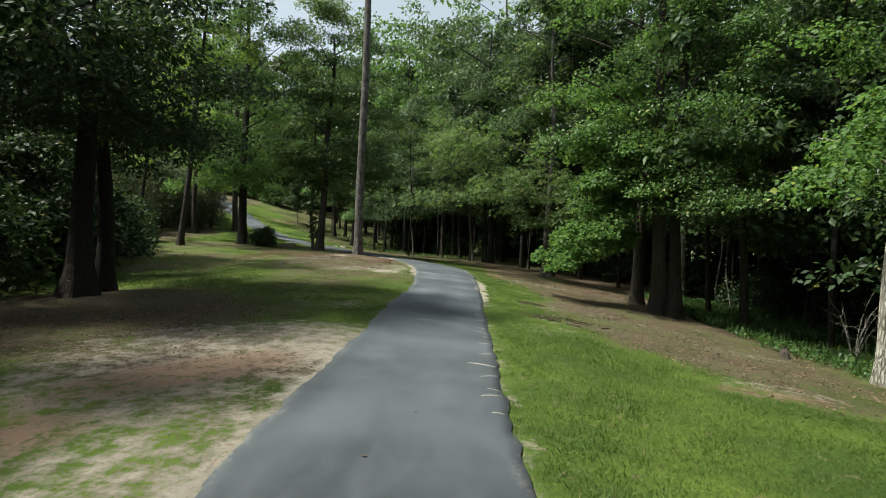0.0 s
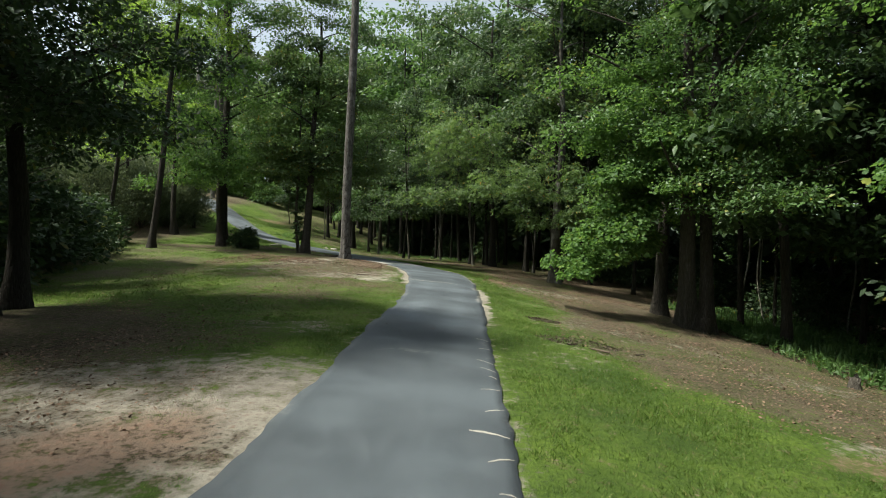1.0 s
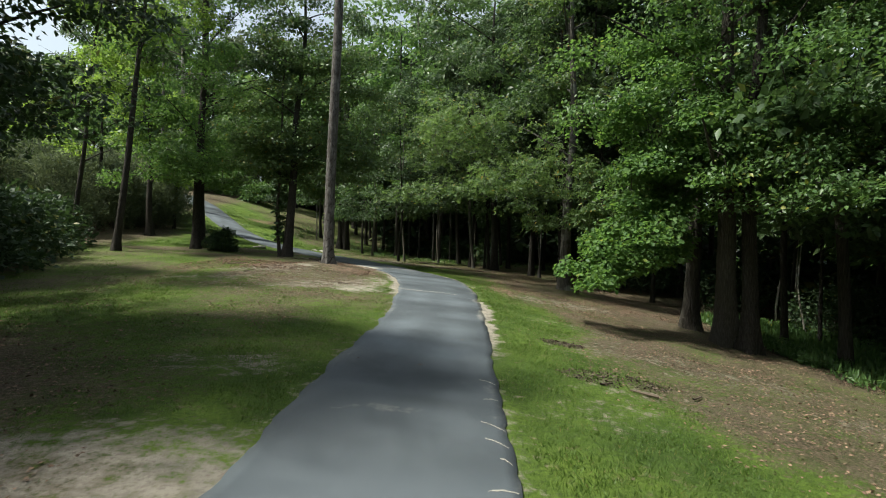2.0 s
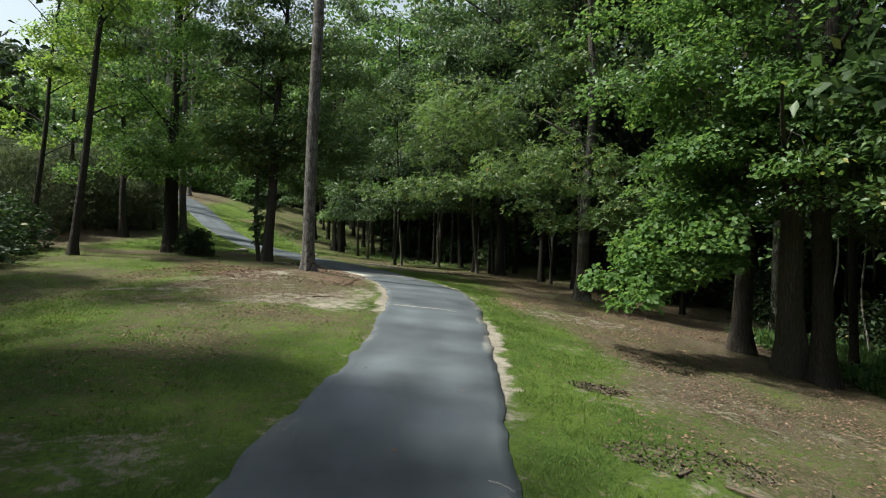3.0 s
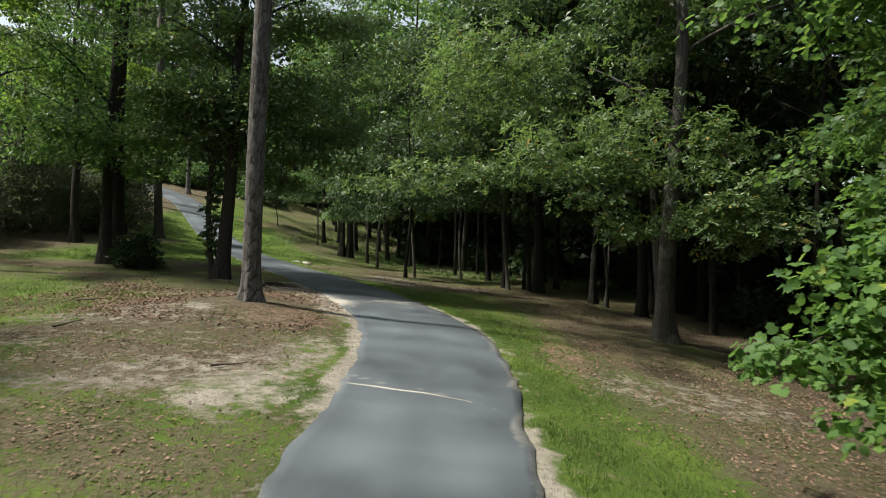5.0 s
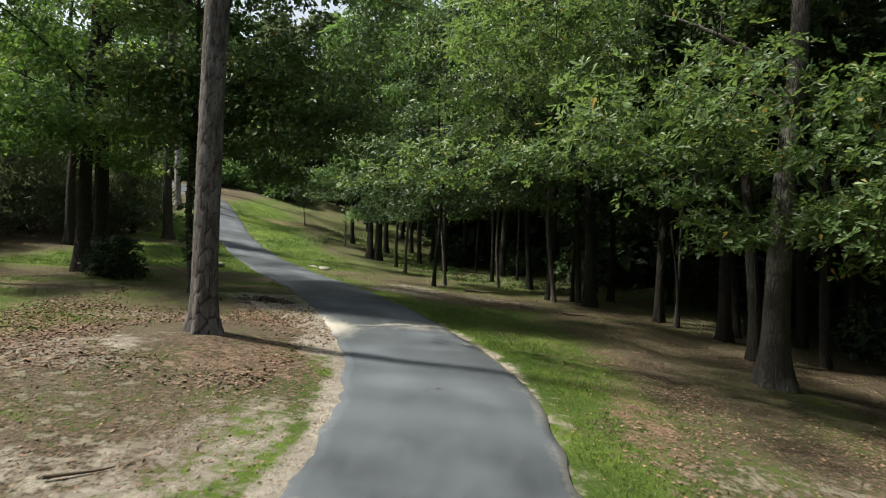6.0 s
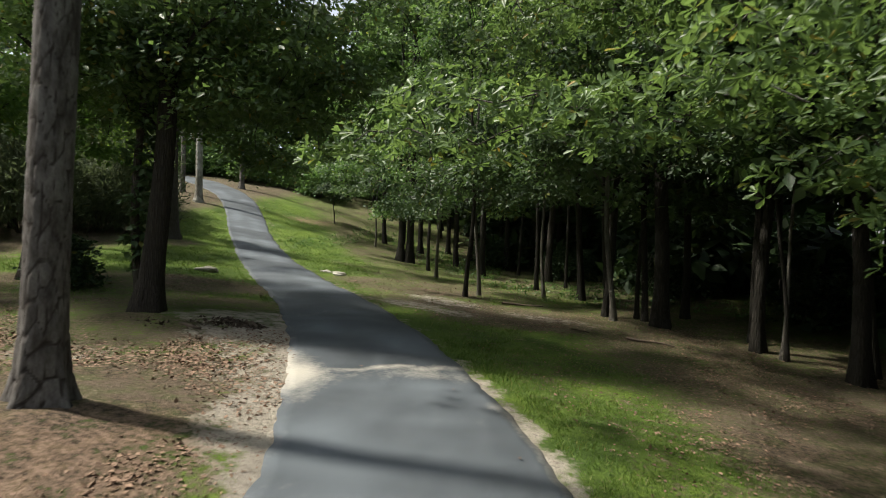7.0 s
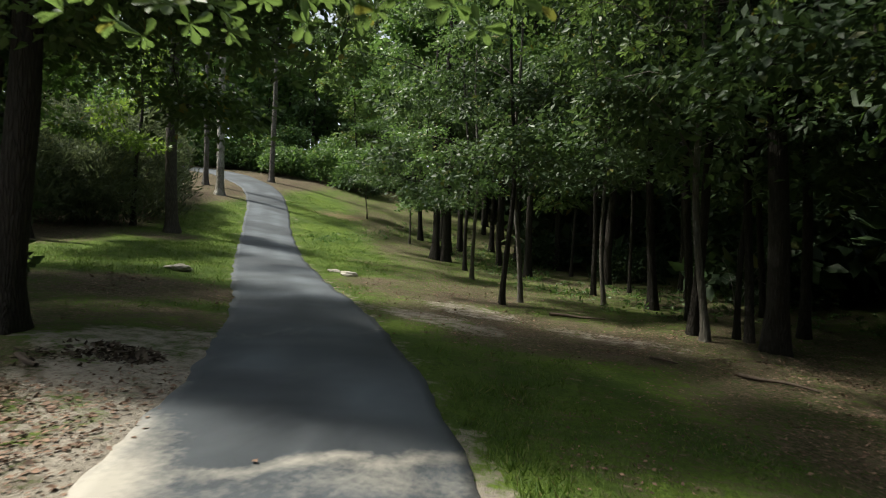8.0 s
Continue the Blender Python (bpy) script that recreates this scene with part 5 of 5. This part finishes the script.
def make_stick(place, length, thick, turn, seed, label):
    rng = np.random.default_rng(seed)
    u = np.linspace(-0.5, 0.5, 8) * length
    x, y = place[0] + u * math.cos(turn), place[1] + u * math.sin(turn) + 0.05 * np.sin(u * 5 + seed)
    z = land(x, y) + 0.035 * fbm(x, y, 0.7, 3) + thick * 0.9 + 0.02 * np.abs(np.sin(u * 3 + seed))
    ob = part("fallen_branch", mesh_data("fallen_branch", *tube(np.stack([x, y, z], 1), thick * np.linspace(1, 0.45, 8), 7), DEAD_WOOD, True))
    tagged(ob, label, "branch", "fallen branches")


for k, (x, y, length, thick, turn) in enumerate(((-8.3, 32.2, 0.75, 0.025, 0.1), (3.6, 16.8, 0.45, 0.03, 2.5), (3.1, 17.2, 0.4, 0.02, 0.7), (2.9, 43.0, 1.2, 0.04, -0.5), (1.2, 43.6, 0.5, 0.03, -0.4), (-0.6, 48.0, 1.4, 0.05, 0.1), (-6.2, 37.4, 0.6, 0.06, -0.3), (4.6, 17.1, 0.5, 0.02, 0.9), (-3.0, 27.4, 0.5, 0.02, 0.6), (-6.8, 29.2, 0.5, 0.02, 1.1))):
    make_stick((x, y), length, thick, turn, 400 + k, "grey-brown dead branch lying on the ground")


def make_leaf_pile(place, wide, seed, high=1.0, leafy=1.0):
    rng = np.random.default_rng(seed)
    n = 1100
    r, az = wide * np.sqrt(rng.random(n)), rng.random(n) * 6.283
    x, y = place[0] + 1.35 * r * np.cos(az), place[1] + 0.75 * r * np.sin(az)
    z = land(x, y) + 0.035 * fbm(x, y, 0.7, 3) + 0.16 * high * (1 - (r / wide) ** 2) * (0.6 + 0.4 * fbm(x, y, 3.0, 2)) * rng.random(n) ** 0.5
    v, f = leaf_arrays(np.stack([x, y, z], 1), rng.normal(0, 1, (n, 3)) * (1, 1, 0.4), np.array([(0, 0, 1.0)]) + rng.normal(0, 0.6, (n, 3)), leafy * (0.07 + 0.06 * rng.random(n)), KITE)
    tagged(part("leaf_pile", mesh_data("leaf_pile", v, f, DEAD_WOOD)), "low heap of dark dead leaves and twigs", "leaves", kind="stuff")


make_leaf_pile((-6.75, 37.6), 0.85, 41)
make_leaf_pile((-6.1, 38.3), 0.7, 42)
make_leaf_pile((3.3, 17.6), 0.75, 43, 0.18, 0.55)
make_leaf_pile((3.0, 20.6), 0.4, 45, 0.2, 0.5)
